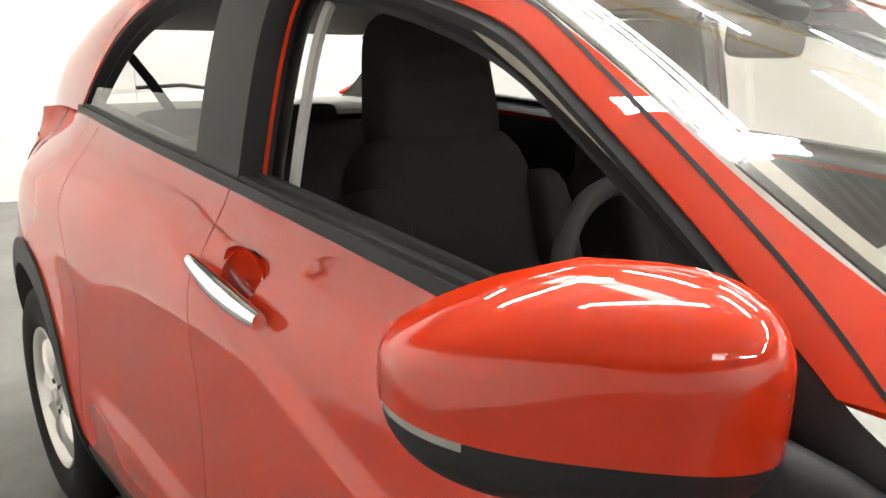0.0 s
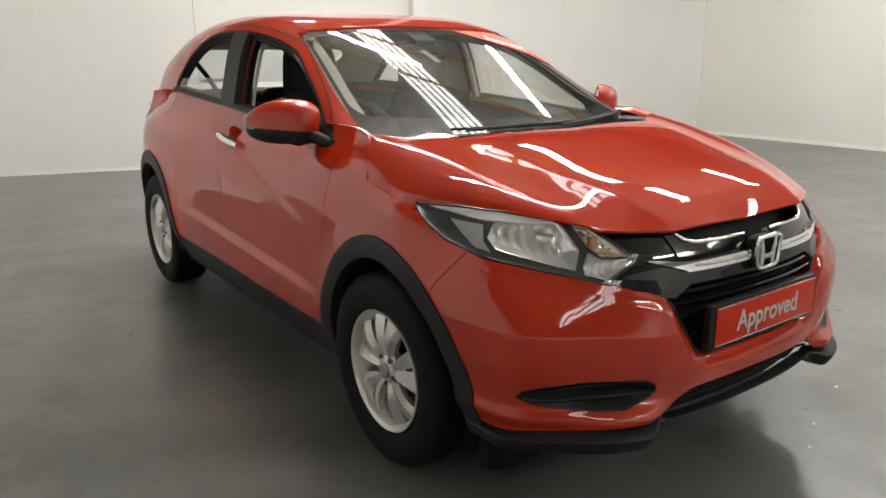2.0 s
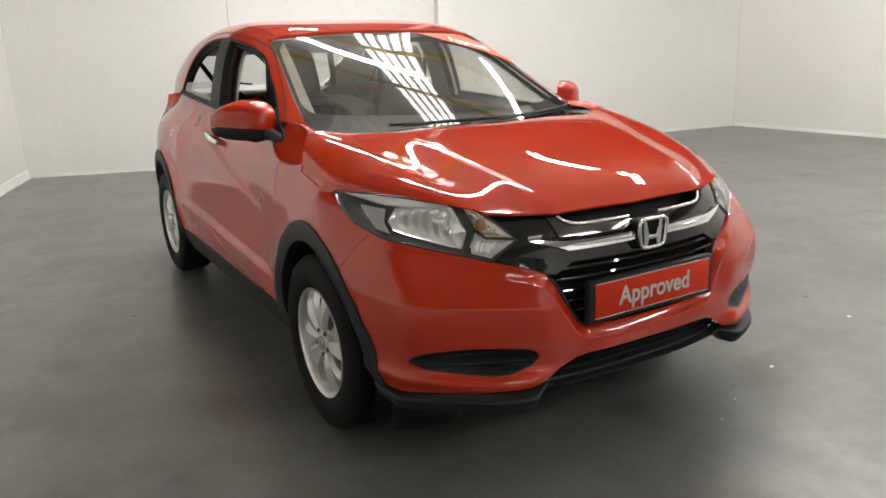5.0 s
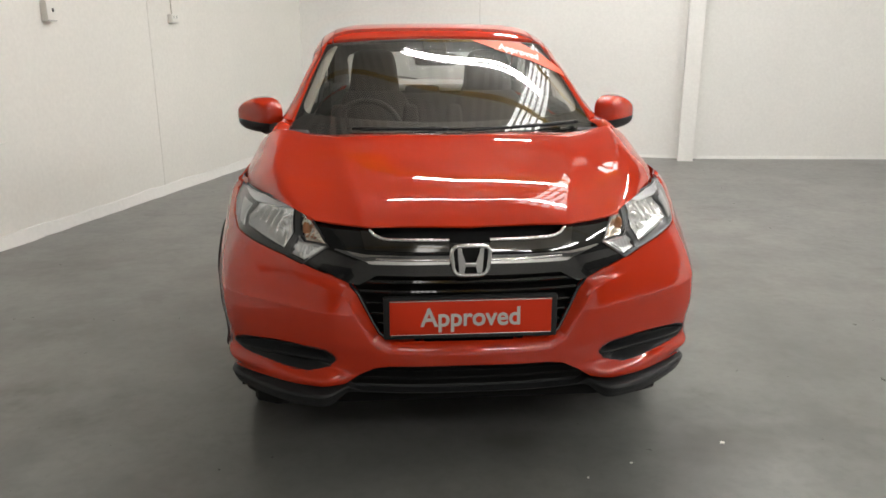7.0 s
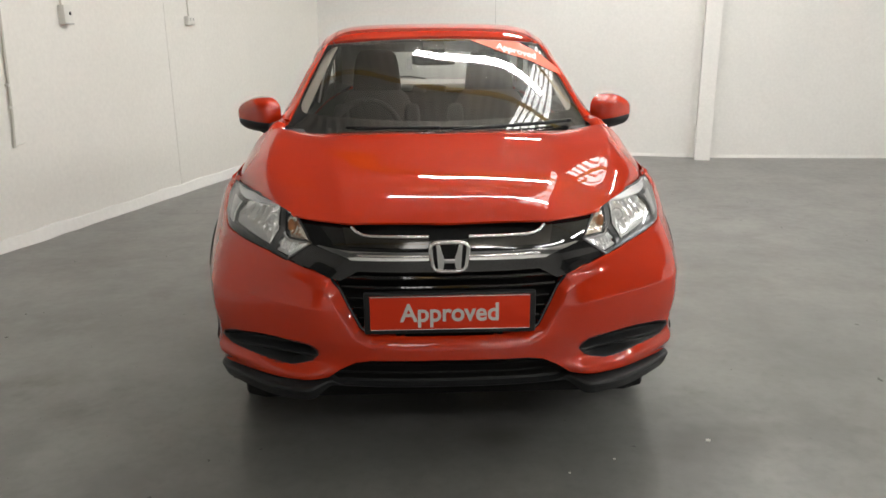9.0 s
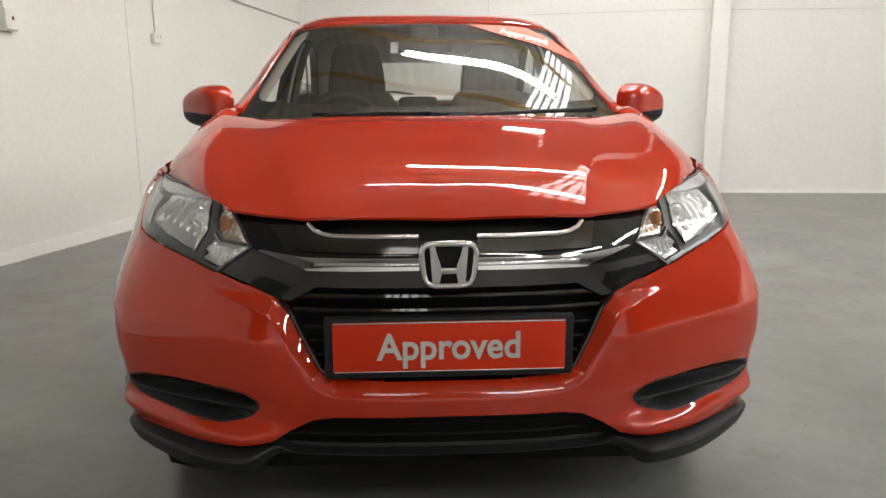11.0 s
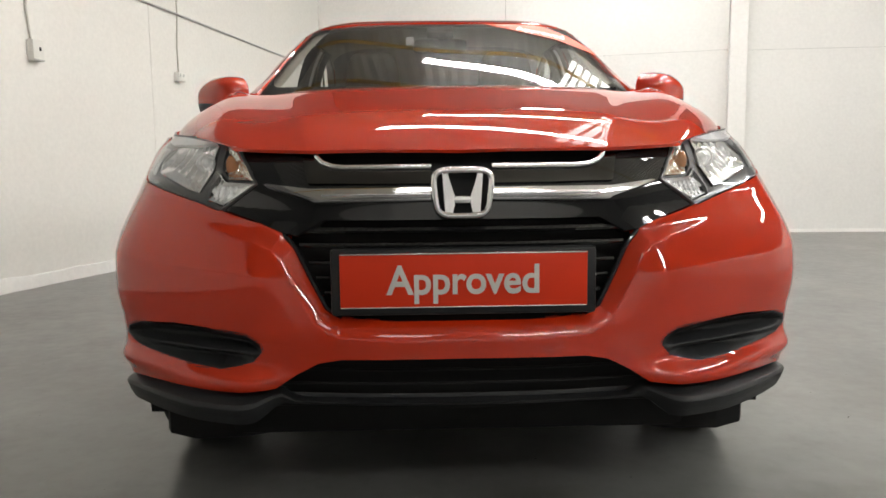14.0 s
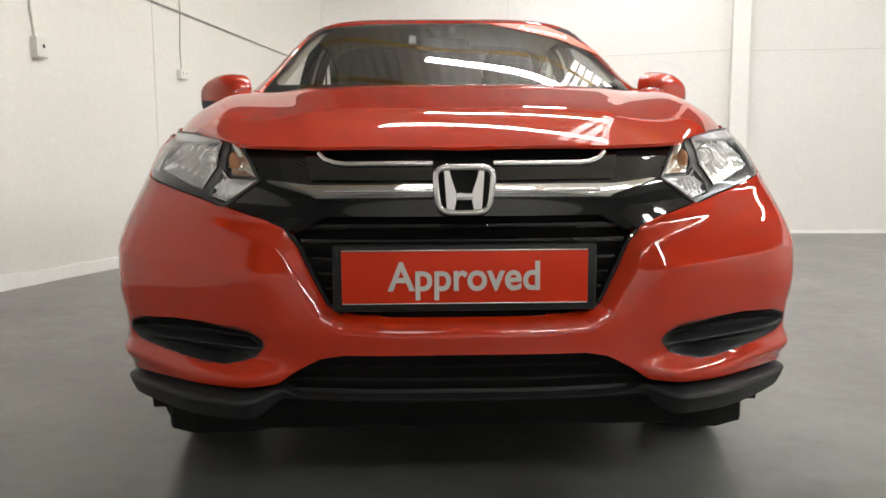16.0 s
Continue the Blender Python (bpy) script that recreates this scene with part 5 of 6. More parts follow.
        bmesh.ops.translate(bm, vec=(0, 0.049 * math.cos(a), 0.049 * math.sin(a)), verts=bm.verts)
        sub("wheel_nut", bm, DARK_CHROME)
    sub("brake_disc", lathe_bm([(0.0, 0.06), (0.012, 0.06), (0.014, 0.145), (0.0, 0.147), (-0.012, 0.145)], 40), DARK_CHROME)
    sub("brake_shield", lathe_bm([(-0.05, 0.02), (-0.045, 0.17), (-0.03, 0.172)], 32), BLACK_DEEP)


for y in (AXLE_F, AXLE_R):
    for sgn in (1, -1):
        wheel(y, sgn)

# wheel housings, floor pan and bulkhead keep the inside dark
for y in ARCH_Y:
    for sgn in (1, -1):
        bm = bmesh.new()
        rows = []
        for t in np.linspace(-0.35, math.pi + 0.35, 26):
            r = ARCH + 0.004
            rows.append([bm.verts.new((sgn * x, y + r * math.cos(t), HUB_Z + r * math.sin(t) * (1.0 / 0.95))) for x in (0.835, 0.60, 0.585)])
        mid = bm.verts.new((sgn * 0.585, y, HUB_Z))
        for p, q in zip(rows, rows[1:]):
            bm.faces.new((p[0], p[1], q[1], q[0]))
            bm.faces.new((p[1], p[2], q[2], q[1]))
            bm.faces.new((p[2], mid, q[2]))
        part("wheel_housing", bm, BLACK_DEEP, car)
part("floor_pan", box_bm((0, 2.15, 0.235), (1.16, 3.75, 0.10), 0.03), BLACK_DEEP, car)
part("floor_pan", box_bm((0, 2.215, 0.29), (1.58, 1.72, 0.12), 0.03), BLACK_DEEP, car)
# added black box that deepens the shade below the front lip
part("shade_tray", box_bm((0, 0.56, 0.245), (1.04, 0.44, 0.09), 0.02), BLACK_DEEP, car)
part("bulkhead", box_bm((0, 1.14, 0.62), (1.17, 0.05, 0.72), 0.01), BLACK_DEEP, car)
part("radiator", box_bm((0, 0.21, 0.55), (1.0, 0.04, 0.52), 0.01), BLACK_DEEP, car)
for sgn in (1, -1):
    part("cowl_end", box_bm((sgn * 0.668, 1.13, 1.070), (0.13, 0.22, 0.045), 0.015), BLACK_TRIM, car)
part("cowl", box_bm((0, 1.06, 0.985), (1.42, 0.30, 0.06), 0.02), BLACK_TRIM, car)

# ---- door mirrors ----
def mirror(sgn):
    c0 = Vector((0.889, 1.511, 1.127))
    e1, nb = Vector((0.72, 0.694, 0)), Vector((-0.694, 0.72, 0))

    def put_at(x, y, z):
        p = c0 + e1 * x + nb * y + Vector((0, 0, z))
        return (sgn * p.x, p.y, p.z)

    def shell(scale, cut):
        bm = bmesh.new()
        nu_, nv_ = 40, 24
        grid = []
        for i in range(nu_):
            a = 2 * math.pi * i / nu_
            row = []
            for j in range(nv_):
                b = (j / (nv_ - 1)) * math.pi / 2
                f = math.sin(b) ** 0.60
                c, s_ = math.cos(a), math.sin(a)
                px = math.copysign(abs(c) ** 0.52, c) * f
                pz = math.copysign(abs(s_) ** 0.52, s_) * f
                x = 0.150 * px
                z = (0.093 if pz > 0 else 0.080) * pz
                z -= 0.054 * max(0.0, pz) * max(0.0, px) ** 1.3 + 0.010 * max(0.0, pz) * max(0.0, -px) ** 2
                z += 0.022 * max(0.0, -pz) * max(0.0, px) ** 1.5
                y = -0.100 * math.cos(b) ** 0.80 + 0.030 + 0.022 * max(0.0, px) ** 2
                row.append(bm.verts.new(put_at(scale * x, scale * y, scale * z)))
            grid.append(row)
        for i in range(nu_):
            p, q = grid[i], grid[(i + 1) % nu_]
            for j in range(nv_ - 1):
                bm.faces.new((p[j], p[j + 1], q[j + 1], q[j]))
        bmesh.ops.remove_doubles(bm, verts=bm.verts, dist=0.0004)
        no = Vector((-sgn * 0.10, 0.0, 1)).normalized()
        bmesh.ops.bisect_plane(bm, geom=bm.verts[:] + bm.edges[:] + bm.faces[:], plane_co=put_at(0.03, 0, -0.018), plane_no=no, clear_inner=cut == "top", clear_outer=cut != "top")
        if cut == "strip":
            bmesh.ops.bisect_plane(bm, geom=bm.verts[:] + bm.edges[:] + bm.faces[:], plane_co=put_at(0.03, 0, -0.025), plane_no=no, clear_inner=True)
            bmesh.ops.bisect_plane(bm, geom=bm.verts[:] + bm.edges[:] + bm.faces[:], plane_co=put_at(0.080, 0, 0), plane_no=Vector((sgn * e1.x, e1.y, 0)), clear_inner=True)
        return bm
    me_ = part("door_mirror", shell(1.0, "top"), PAINT, car, "red door mirror with a black lower half")

    def sub(name, bm, material, label=""):
        o = part(name, bm, material, None, label)
        o.parent = me_
        o.location = (0, 0, 0)
    sub("lower_shell", shell(0.982, "low"), BLACK_TRIM, "black plastic lower shell")
    bm = bmesh.new()
    ring = [bm.verts.new(put_at(0.129 * math.copysign(abs(math.cos(t)) ** 0.8, math.cos(t)), 0.030 + 0.018 * max(0, math.cos(t)) ** 2, -0.004 + 0.072 * math.copysign(abs(math.sin(t)) ** 0.8, math.sin(t)))) for t in np.linspace(0, 2 * math.pi, 33)[:-1]]
    bm.faces.new(ring)
    sub("mirror_glass", bm, CHROME, "mirror glass")
    sub("repeater", shell(0.990, "strip"), REPEATER, "slim clear indicator strip")
    arm = [put_at(-0.01, -0.012, -0.050), put_at(-0.075, -0.014, -0.056), (sgn * 0.800, 1.425, 1.082), (sgn * 0.785, 1.365, 1.070), (sgn * 0.772, 1.305, 1.058)]
    sub("arm", tube_bm(arm, [0.022, 0.032, 0.033, 0.027, 0.014], 14, flat=0.85), BLACK_TRIM, "black mirror arm")


mirror(1)
mirror(-1)

# ---- door handles ----
def flank(y, z):
    return float(side_x(np.array([y]), np.array([z]))[0])


for sgn in (1, -1):
    for y0, door in ((2.135, doors_f[0] if sgn > 0 else doors_f[1]),):
        pts, rad = [], []
        for f in np.linspace(0, 1, 12):
            y, z = y0 + 0.275 * f, 0.980 + 0.024 * f
            pts.append((sgn * (flank(y, z) + 0.004 + 0.022 * math.sin(math.pi * min(1, 0.12 + 0.8 * f)) ** 0.4), y, z))
            rad.append(0.008 + 0.009 * math.sin(math.pi * (0.12 + 0.76 * f)))
        o = part("door_handle", tube_bm(pts, rad, 12, flat=1.25), CHROME, None, "bright chrome door handle")
        o.parent = door
        o.location = (0, 0, 0)
        bm = bmesh.new()
        bmesh.ops.create_uvsphere(bm, u_segments=24, v_segments=14, radius=1.0)
        bmesh.ops.bisect_plane(bm, geom=bm.verts[:] + bm.edges[:] + bm.faces[:], plane_co=(0, 0, 0), plane_no=(sgn, 0, 0), clear_outer=True)
        bmesh.ops.scale(bm, vec=(0.026, 0.072, 0.044), verts=bm.verts)
        bmesh.ops.translate(bm, vec=(sgn * (flank(2.265, 1.012) - 0.003), 2.265, 1.012), verts=bm.verts)
        o = part("handle_cup", bm, PAINT, None, "rounded red handle recess")
        o.parent = door
        o.location = (0, 0, 0)

# ---- window trims, pillars and glass ----
def rear_line(z):
    return 2.535 + 0.05 * (z - 1.14)


def d_bpillar(p):
    line = rear_line(p[:, 2])
    return np.maximum(p[:, 1] - line, (line - 0.187) - p[:, 1])


def front_pane(p):
    return np.maximum(d_window(p), p[:, 1] - (rear_line(p[:, 2]) - 0.185))


def rear_pane(p):
    return np.maximum(d_window(p), rear_line(p[:, 2]) - p[:, 1])


def lowered_pane(p):
    """The rear pane wound down by more than half."""
    return np.maximum(rear_pane(p), p[:, 2] - (1.272 - 0.03 * (p[:, 1] - 2.55)))


HALF = np.linspace(0.004, 0.996, 150)
panel("belt_trim", green, np.linspace(1.0, 3.8, 260), np.linspace(0.002, 0.40, 80), [lambda p: p[:, 2] - belt_z(p[:, 1]) - 0.016, lambda p: 1.29 - p[:, 1], lambda p: p[:, 1] - 3.46], BLACK_TRIM, car, rim=0.03, offset=0.006, mirror=True)
panel("pillar_trim", green, np.linspace(1.9, 3.2, 130), HALF, [gap(d_window, -0.004), d_bpillar], BLACK_TRIM, car, rim=0.06, offset=-0.002, mirror=True, label="satin black pillar trim")
panel("window_seal", green, np.linspace(0.95, 3.6, 260), HALF, [gap(d_window, -0.002), band(d_window, 0.008)], BLACK_TRIM, car, rim=0.03, offset=-0.004, mirror=True)
panel("door_frame", green, np.linspace(0.95, 3.6, 260), HALF, [gap(d_window, 0.004), band(d_window, 0.016)], BLACK_TRIM, car, rim=0.02, offset=-0.030, mirror=True)


def d_sail(p):
    """The small black corner in front of the door glass, behind the mirror foot."""
    return np.maximum(d_window(p), p[:, 1] - 1.50)


panel("mirror_corner", green, np.linspace(0.9, 2.0, 160), HALF, [d_sail], BLACK_TRIM, car, rim=0.02, offset=-0.005, mirror=True)
ob = panel("rear_door_glass", green, np.linspace(2.0, 3.6, 120), HALF, [rear_pane], GLASS_TINT, car, rim=0, offset=-0.010)[0]
ob.visible_shadow = False
OTHER = np.linspace(1.004, 1.996, 150)
ob = panel("rear_door_glass", green, np.linspace(2.0, 3.6, 120), OTHER, [lowered_pane], GLASS_TINT, car, rim=0, offset=-0.010, label="tinted rear door glass wound partly down")[0]
ob.visible_shadow = False
ob = panel("door_glass", green, np.linspace(1.0, 2.9, 120), HALF, [front_pane], GLASS, car, rim=0, offset=-0.010)[0]
ob.visible_shadow = False


def d_channel(p):
    return np.maximum(np.abs(d_roofpanel(p) - 0.006) - 0.010, 1.95 - p[:, 1])


panel("roof_channel", green, np.linspace(1.6, 3.9, 160), np.linspace(0.3, 0.99, 150), [d_channel, lambda p: np.where(np.abs(p[:, 0]) < 0.45, 1.0, -1.0)], BLACK_TRIM, car, rim=0, offset=-0.004, mirror=True)


def d_doorcut(p):
    """The fine shut line between pillar and door frame, round the side windows."""
    return np.maximum(np.abs(d_window(p) - 0.020) - 0.0013, 1.16 - p[:, 1])


panel("shut_line", green, np.linspace(0.9, 3.3, 320), np.linspace(0.004, 0.996, 260), [d_doorcut, lambda p: np.maximum(belt_z(p[:, 1]) + 0.03, 1.133) - p[:, 2], lambda p: p[:, 1] - 3.0], BLACK_DEEP, car, rim=0, offset=0.0008, mirror=True)

# tail lamps and fuel of the rear corner
panel("tail_lamp", wrap, np.linspace(14.6, 16.6, 60), np.linspace(0.86, 1.13, 30), [lambda p: poly_dist(p[:, 1], p[:, 2], [(3.98, 1.045), (4.03, 0.97), (4.20, 0.93), (4.24, 1.05), (4.12, 1.07)])], mat("tail_red", (0.20, 0.012, 0.012), rough=0.12, coat=1.0), car, rim=0.0, offset=0.003, mirror=True)

# ---- wipers ----
def screen_point(x, s, lift):
    """A point over the windscreen at half width x and station s."""
    v = np.linspace(0.3, 1.7, 900)
    p = green(np.stack([np.full_like(v, s), v], 1))
    i = int(np.argmin(np.abs(p[:, 0] - x)))
    return Vector(p[i]) + Vector((0, -0.35 * lift, 0.9 * lift))


for x0, x1, s0, s1 in ((-0.01, -0.37, 0.985, 0.968), (0.60, 0.06, 0.985, 0.972)):
    w_ = part("wiper", tube_bm([screen_point(x0 + (x1 - x0) * f, s0 + (s1 - s0) * f, 0.008 + 0.006 * math.sin(math.pi * f)) for f in np.linspace(0, 1, 14)], [0.009 - 0.004 * f for f in np.linspace(0, 1, 14)], 8), BLACK_TRIM, car, "black windscreen wiper arm")
    o = part("blade", tube_bm([screen_point(x0 + (x1 - x0) * f, s0 + (s1 - s0) * f + 0.018, 0.004) for f in np.linspace(0.12, 1.12, 16)], 0.006, 6), RUBBER, None)
    o.parent = w_
    o.location = (0, 0, 0)
    bm = lathe_bm([(-0.010, 0.0), (-0.010, 0.016), (0.004, 0.014), (0.007, 0.0)], 16)
    bmesh.ops.rotate(bm, matrix=Matrix.Rotation(radians(90), 3, "Y"), verts=bm.verts)
    bmesh.ops.translate(bm, vec=screen_point(x0, s0, 0.006), verts=bm.verts)
    o = part("pivot_cap", bm, BLACK_TRIM, None)
    o.parent = w_
    o.location = (0, 0, 0)

# ---- the red corner banner on the screen ----
BANNER = [(0.195, 1.484), (0.342, 1.425), (0.483, 1.380), (0.648, 1.304), (0.640, 1.335), (0.556, 1.412), (0.46, 1.468), (0.40, 1.476)]


def d_banner(p):
    return np.maximum(poly_dist(p[:, 0], p[:, 2], BANNER), p[:, 1] - 2.16)


banner = panel("screen_banner", screen_sheet, np.linspace(1.3, 2.14, 180), np.linspace(0.2, 1.0, 200), [d_banner], BANNER_RED, car, rim=0, offset=0.0015, label="orange-red corner banner reading Approved")[0]


# its lettering lies on the curved glass
mesh = text_mesh("Approved", 0.052, Matrix.Translation((0.433, 0, 1.4245)) @ Matrix.Rotation(radians(15.5), 4, "Y") @ Matrix.Rotation(radians(90), 4, "X") @ Matrix.Diagonal((1.0, 0.80, 1, 1)), 0.0, 0.0009)
for v in mesh.vertices:
    v.co.y = screen_depth(v.co.x, v.co.z) - 0.006
o = put("lettering", mesh, WHITE_INK, None, "the word Approved in white letters")
o.parent = banner
o.location = (0, 0, 0)


def d_sticker(p):
    return np.maximum(poly_dist(p[:, 0], p[:, 2], [(-0.146, 1.398), (-0.116, 1.398), (-0.116, 1.346), (-0.146, 1.346)]), p[:, 1] - 2.16)


panel("screen_sticker", screen_sheet, np.linspace(1.4, 1.9, 80), np.linspace(1.02, 1.30, 60), [d_sticker], GREY_TRIM, car, rim=0, offset=-0.005, label="small grey sticker behind the screen")

# ---- cabin ----
def shell_panel(name, surface, us, vs, keeps, material, offset, mirror=False, label=""):
    return panel(name, surface, us, vs, keeps, material, car, rim=0, offset=offset, mirror=mirror, label=label)


shell_panel("headliner", green, np.linspace(1.5, 4.0, 120), np.linspace(0.004, 1.996, 200), [lambda p: 1.452 - p[:, 2] - 0.0 * p[:, 1], outside(d_screen, 0.02), outside(d_window, 0.0), outside(d_rear_glass, 0.03)], BEIGE, -0.030, label="pale cloth headliner")
def d_edge(p):
    z = p[:, 2]
    return np.abs(p[:, 0]) - (0.694 - 0.29 * (z - 1.117) - 0.12 * np.clip(z - 1.117, 0, 1) ** 2)


shell_panel("pillar_lining", green, np.linspace(0.9, 2.5, 180), np.linspace(0.004, 0.96, 160), [lambda p: d_edge(p) - 0.05, lambda p: -0.050 - d_edge(p), lambda p: 1.135 - p[:, 2], lambda p: p[:, 2] - 1.475, lambda p: p[:, 1] - 2.12], BEIGE, -0.024, mirror=True, label="pale inner pillar lining")
shell_panel("rear_lining", green, np.linspace(2.6, 4.18, 120), np.linspace(0.004, 1.996, 200), [outside(d_window, 0.012), outside(d_rear_glass, 0.006), lambda p: 2.9 - p[:, 1]], GREY_TRIM, -0.045, label="grey rear pillar lining")
shell_panel("door_lining", wrap, np.linspace(9.6, 16.9, 180), np.linspace(0.30, 1.17, 40), [below_belt, lambda p: 1.20 - p[:, 1], outside(d_arch, 0.03)], BLACK_TRIM, -0.07, mirror=True, label="dark door lining")
shell_panel("pillar_post", green, np.linspace(1.9, 3.2, 130), HALF, [gap(d_window, -0.01), d_bpillar], GREY_TRIM, -0.085, mirror=True, label="grey inner pillar")

def strip_ahead(near, far):
    """A band of the front window just ahead of the pillar."""
    def at(p):
        line = rear_line(p[:, 2]) - 0.185
        return np.maximum(np.maximum(p[:, 1] - line + near, line - far - p[:, 1]), d_window(p) + 0.004)
    return at


panel("door_jamb", green, np.linspace(1.9, 3.0, 120), HALF, [strip_ahead(0.020, 0.034)], PAINT, car, rim=0, offset=-0.036, mirror=True, label="red painted door jamb")
panel("pillar_cover", green, np.linspace(1.9, 3.0, 120), HALF, [strip_ahead(0.050, 0.070)], PALE_TRIM, car, rim=0.01, offset=-0.070, mirror=True, label="pale grey plastic pillar cover")

# dark capping along the top of the doors, inside the panes
def capping(uv):
    y, f = uv[:, 0], uv[:, 1]
    x = green_w(y) - 0.004 - 0.085 * f
    return np.stack([x, y, belt_z(y) + 0.010 + 0.004 * np.sin(np.pi * np.clip(f * 1.5, 0, 1)) - 0.03 * f ** 3], 1)


shell_panel("door_capping", capping, np.linspace(1.36, 3.75, 60), np.linspace(0, 1, 8), [], BLACK_TRIM, 0.0, mirror=True, label="black door capping")

# dashboard: a deep shelf with a hood over the dials and a centre stack
def dash_section(x):
    hood_ = 0.045 * math.exp(-((x + 0.36) / 0.17) ** 2)
    return [(1.22, 0.985), (1.40, 1.030), (1.55, 1.045 + 0.6 * hood_), (1.66, 1.040 + hood_), (1.71, 1.005 + 0.7 * hood_), (1.70, 0.93), (1.66, 0.82), (1.58, 0.70), (1.50, 0.60)]


bm = bmesh.new()
rows = []
for x in np.linspace(-0.70, 0.70, 36):
    k = 1 - 0.06 * (abs(x) / 0.7) ** 2
    rows.append([bm.verts.new((x, y + 0.10 * (abs(x) / 0.7) ** 2 * (1 if i < 3 else 0.3), z * k + (1 - k))) for i, (y, z) in enumerate(dash_section(x))])
for p, q in zip(rows, rows[1:]):
    for i in range(len(p) - 1):
        bm.faces.new((p[i], p[i + 1], q[i + 1], q[i]))
dash = part("dashboard", bm, DASH, car, "dark soft dashboard")


def under(parent, name, bm, material, label=""):
    o = part(name, bm, material, None, label)
    o.parent = parent
    o.location = (0, 0, 0)
    return o


under(dash, "centre_stack", box_bm((0, 1.66, 0.86), (0.30, 0.10, 0.28), 0.02, Matrix.Rotation(radians(-16), 4, "X")), BLACK_GLOSS, "gloss black centre stack")
under(dash, "air_vent", box_bm((0.40, 1.712, 0.965), (0.36, 0.02, 0.06), 0.01), BLACK_TRIM)
under(dash, "console", box_bm((0, 2.05, 0.60), (0.26, 0.86, 0.30), 0.04), DASH)
rim_pts = []
tilt = Matrix.Translation((-0.37, 1.80, 1.000)) @ Matrix.Rotation(radians(66), 4, "X")
for t in np.linspace(0, 2 * math.pi, 41)[:-1]:
    rim_pts.append(tilt @ Vector((0.184 * math.cos(t), 0.184 * math.sin(t), 0)))
steering = part("steering_wheel", tube_bm(rim_pts, 0.016, 10, closed=True), CLOTH, car, "black leather steering wheel")
bm = box_bm((0, 0, -0.02), (0.16, 0.12, 0.05), 0.03)
for a in (0.05, math.pi - 0.05, -math.pi / 2):
    tube_bm([(0.05 * math.cos(a), 0.05 * math.sin(a), -0.01), (0.18 * math.cos(a), 0.18 * math.sin(a), 0)], 0.016, 8, bm, flat=0.5)
bmesh.ops.transform(bm, matrix=tilt, verts=bm.verts)
under(steering, "hub", bm, CLOTH)
under(steering, "column", tube_bm([tilt @ Vector((0, 0, -0.03)), tilt @ Vector((0, 0, -0.30))], 0.04, 12), DASH)


def pad(center, size, turn=None, taper=0.0, n=10):
    """A stuffed cushion: a rounded box with soft faces."""
    bm = bmesh.new()
    bmesh.ops.create_cube(bm, size=2.0)
    bmesh.ops.subdivide_edges(bm, edges=bm.edges[:], cuts=n, use_grid_fill=True)
    for v in bm.verts:
        c = v.co
        e = 5.0
        r = (abs(c.x) ** e + abs(c.y) ** e + abs(c.z) ** e) ** (1 / e)
        v.co = c / r
        v.co = Vector((v.co.x * size[0] / 2 * (1 - taper * v.co.z), v.co.y * size[1] / 2, v.co.z * size[2] / 2))
    if turn is not None:
        bmesh.ops.transform(bm, matrix=turn, verts=bm.verts)
    bmesh.ops.translate(bm, vec=center, verts=bm.verts)
    return bm


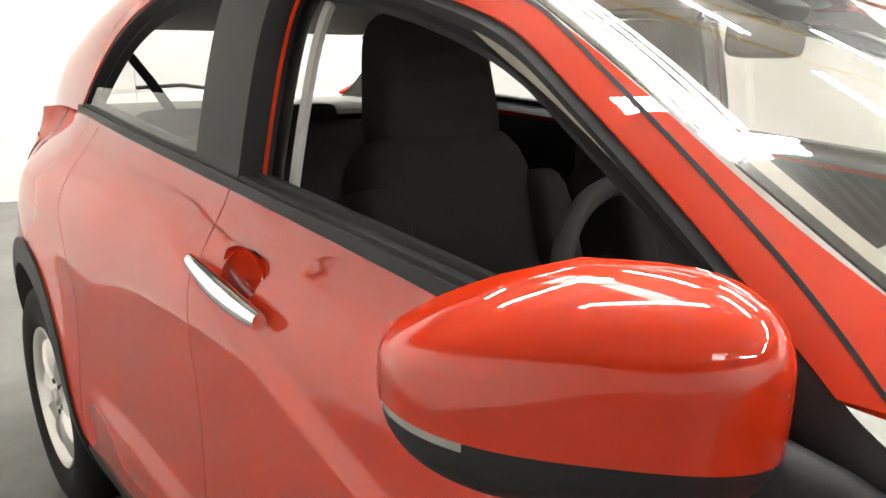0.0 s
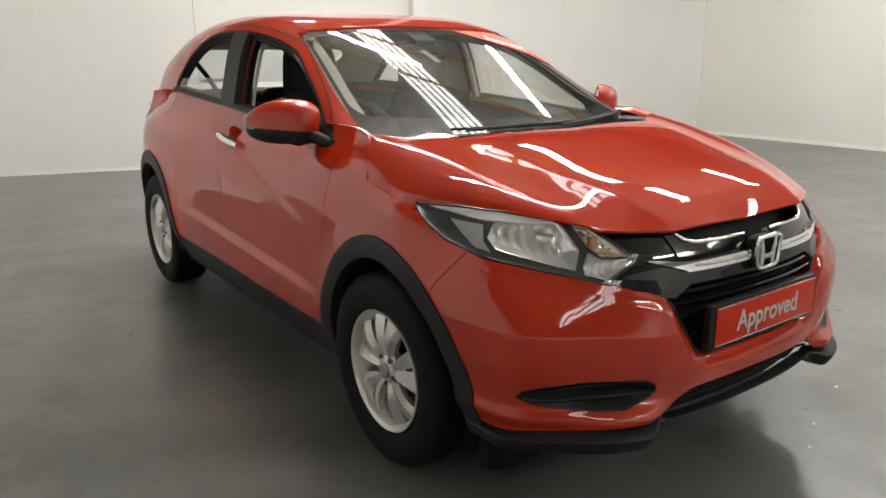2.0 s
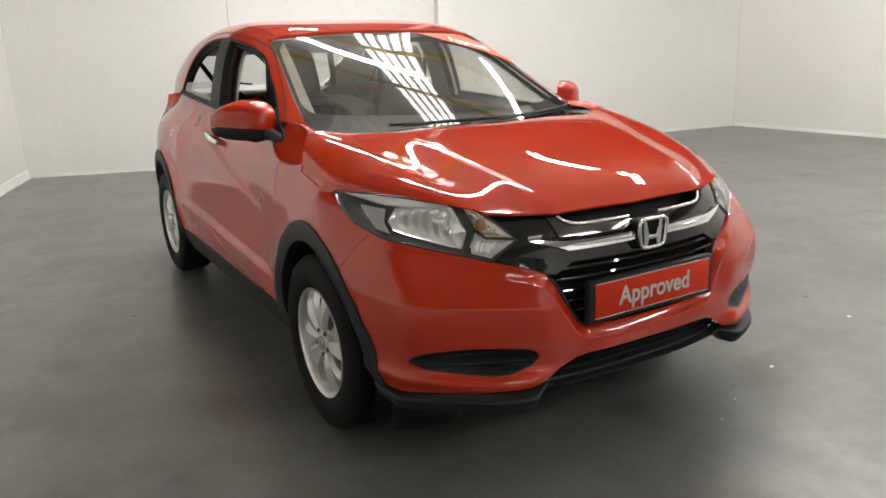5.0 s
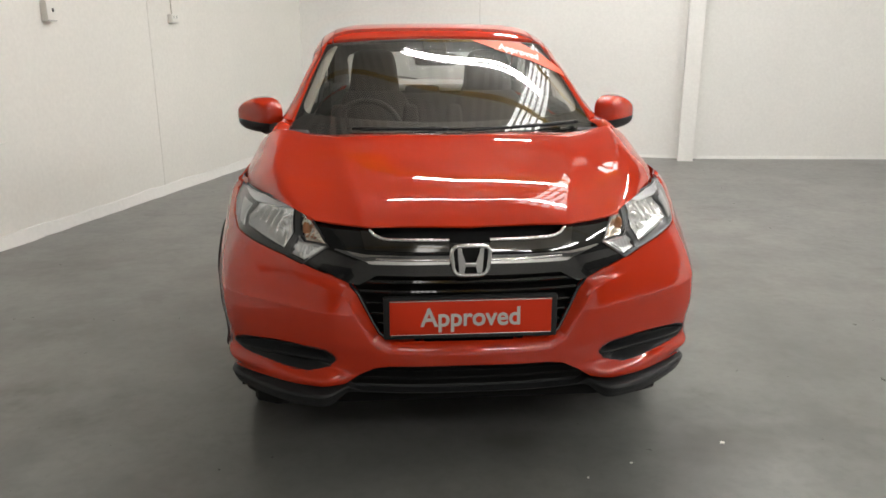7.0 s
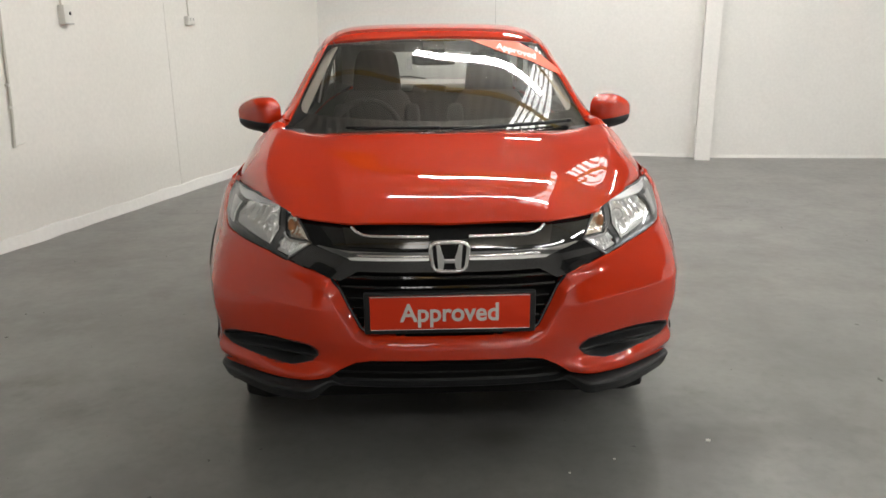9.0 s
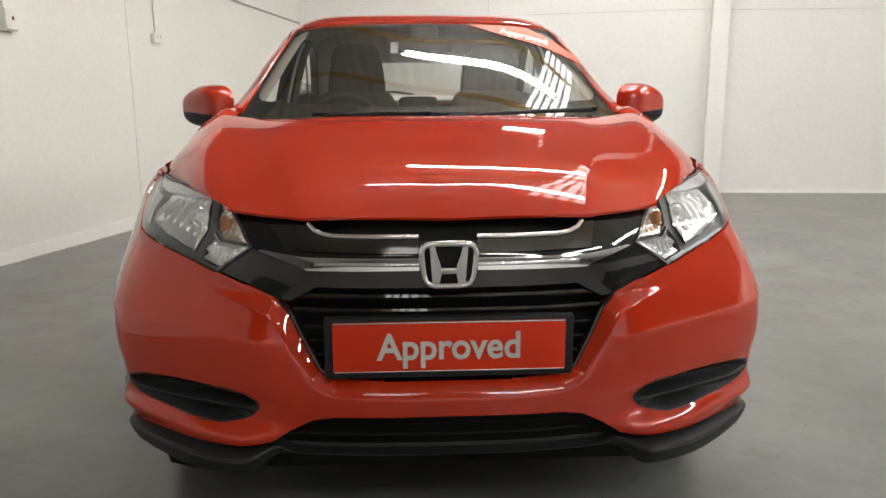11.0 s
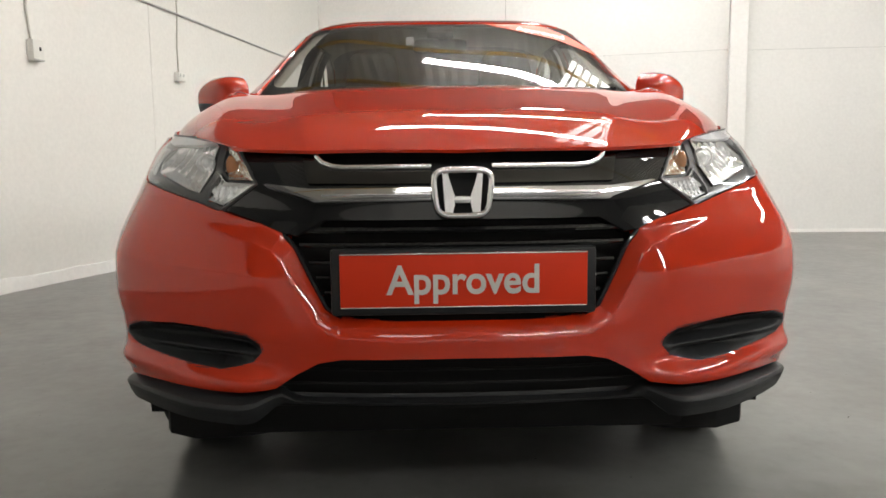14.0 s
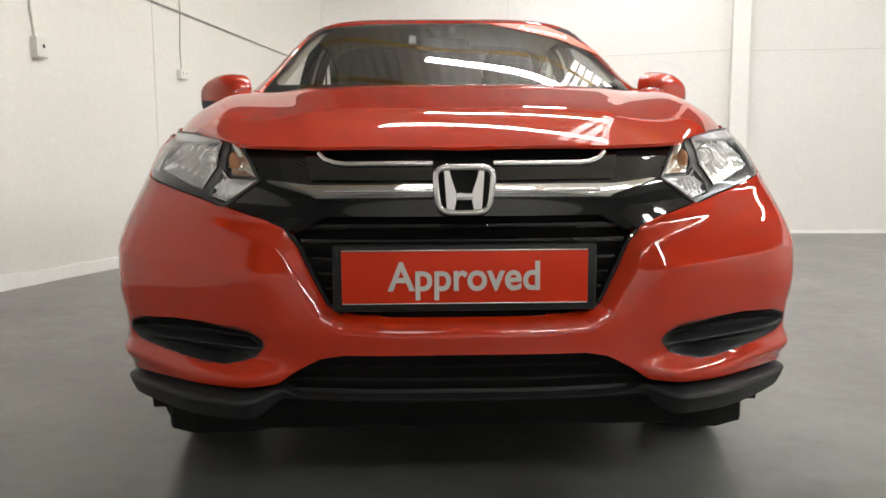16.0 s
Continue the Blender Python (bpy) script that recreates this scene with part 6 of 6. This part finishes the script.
def seat(x, y):
    lean = Matrix.Rotation(radians(-17), 4, "X")
    s_ = part("front_seat", pad((x, y - 0.28, 0.60), (0.50, 0.54, 0.17), Matrix.Rotation(radians(9), 4, "X")), CLOTH, car, "black cloth front seat with a headrest")
    under(s_, "backrest", pad((x, y + 0.055, 0.885), (0.46, 0.17, 0.66), lean, 0.10), CLOTH)
    for k in (-1, 1):
        under(s_, "bolster", pad((x + k * 0.21, y + 0.015, 0.86), (0.10, 0.19, 0.52), lean), CLOTH)
        under(s_, "thigh_bolster", pad((x + k * 0.22, y - 0.28, 0.63), (0.09, 0.48, 0.17), Matrix.Rotation(radians(9), 4, "X")), CLOTH)
        under(s_, "headrest_post", tube_bm([(x + k * 0.06, y + 0.135, 1.18), (x + k * 0.06, y + 0.16, 1.28)], 0.006, 8), DARK_CHROME)
    under(s_, "headrest", pad((x, y + 0.155, 1.290), (0.275, 0.12, 0.285), Matrix.Rotation(radians(-10), 4, "X"), 0.13), CLOTH)


seat(-0.335, 2.21)
seat(0.345, 2.21)
bench = part("rear_seat", pad((0, 3.05, 0.62), (1.26, 0.52, 0.17), Matrix.Rotation(radians(8), 4, "X")), CLOTH, car, "black cloth rear bench with headrests")
under(bench, "backrest", pad((0, 3.36, 0.83), (1.26, 0.16, 0.58), Matrix.Rotation(radians(-20), 4, "X")), CLOTH)
for x in (-0.42, 0.0, 0.42):
    under(bench, "headrest", pad((x, 3.47, 1.115), (0.26, 0.10, 0.10), Matrix.Rotation(radians(-14), 4, "X")), CLOTH)
part("load_cover", box_bm((0, 3.79, 1.135), (1.16, 0.60, 0.02), 0.006), DASH, car)
for sgn in (1, -1):
    part("seat_belt", box_bm((0, 0, 0), (0.004, 0.045, 0.62), 0.001, Matrix.Translation((sgn * 0.615, 2.60, 1.05)) @ Matrix.Rotation(radians(10), 4, "X")), BLACK_TRIM, car)
    part("seat_belt", tube_bm([(sgn * 0.50, 3.80, 1.40), (sgn * 0.44, 3.62, 1.24), (sgn * 0.38, 3.50, 1.08)], 0.022, 6, flat=0.12), BLACK_TRIM, car)
mir = part("rear_view_mirror", pad((0, 1.86, 1.385), (0.24, 0.035, 0.065), None, n=6), BLACK_TRIM, car, "black inside rear-view mirror")
under(mir, "stalk", tube_bm([(0, 1.86, 1.40), (0, 1.83, 1.445)], 0.012, 8), BLACK_TRIM)
under(mir, "sensor_box", box_bm((0, 1.875, 1.448), (0.12, 0.12, 0.030), 0.01, Matrix.Rotation(radians(22), 4, "X")), BLACK_TRIM)
w_ = part("rear_wiper", tube_bm([(-0.02, 4.13, 1.185), (-0.16, 4.10, 1.205), (-0.34, 4.07, 1.20)], 0.008, 6), BLACK_TRIM, car)

# the car stands a touch askew to its bay
car.matrix_basis = Matrix.Rotation(CAR_YAW, 4, "Z") @ Matrix.Translation((0, 2.1, 0))
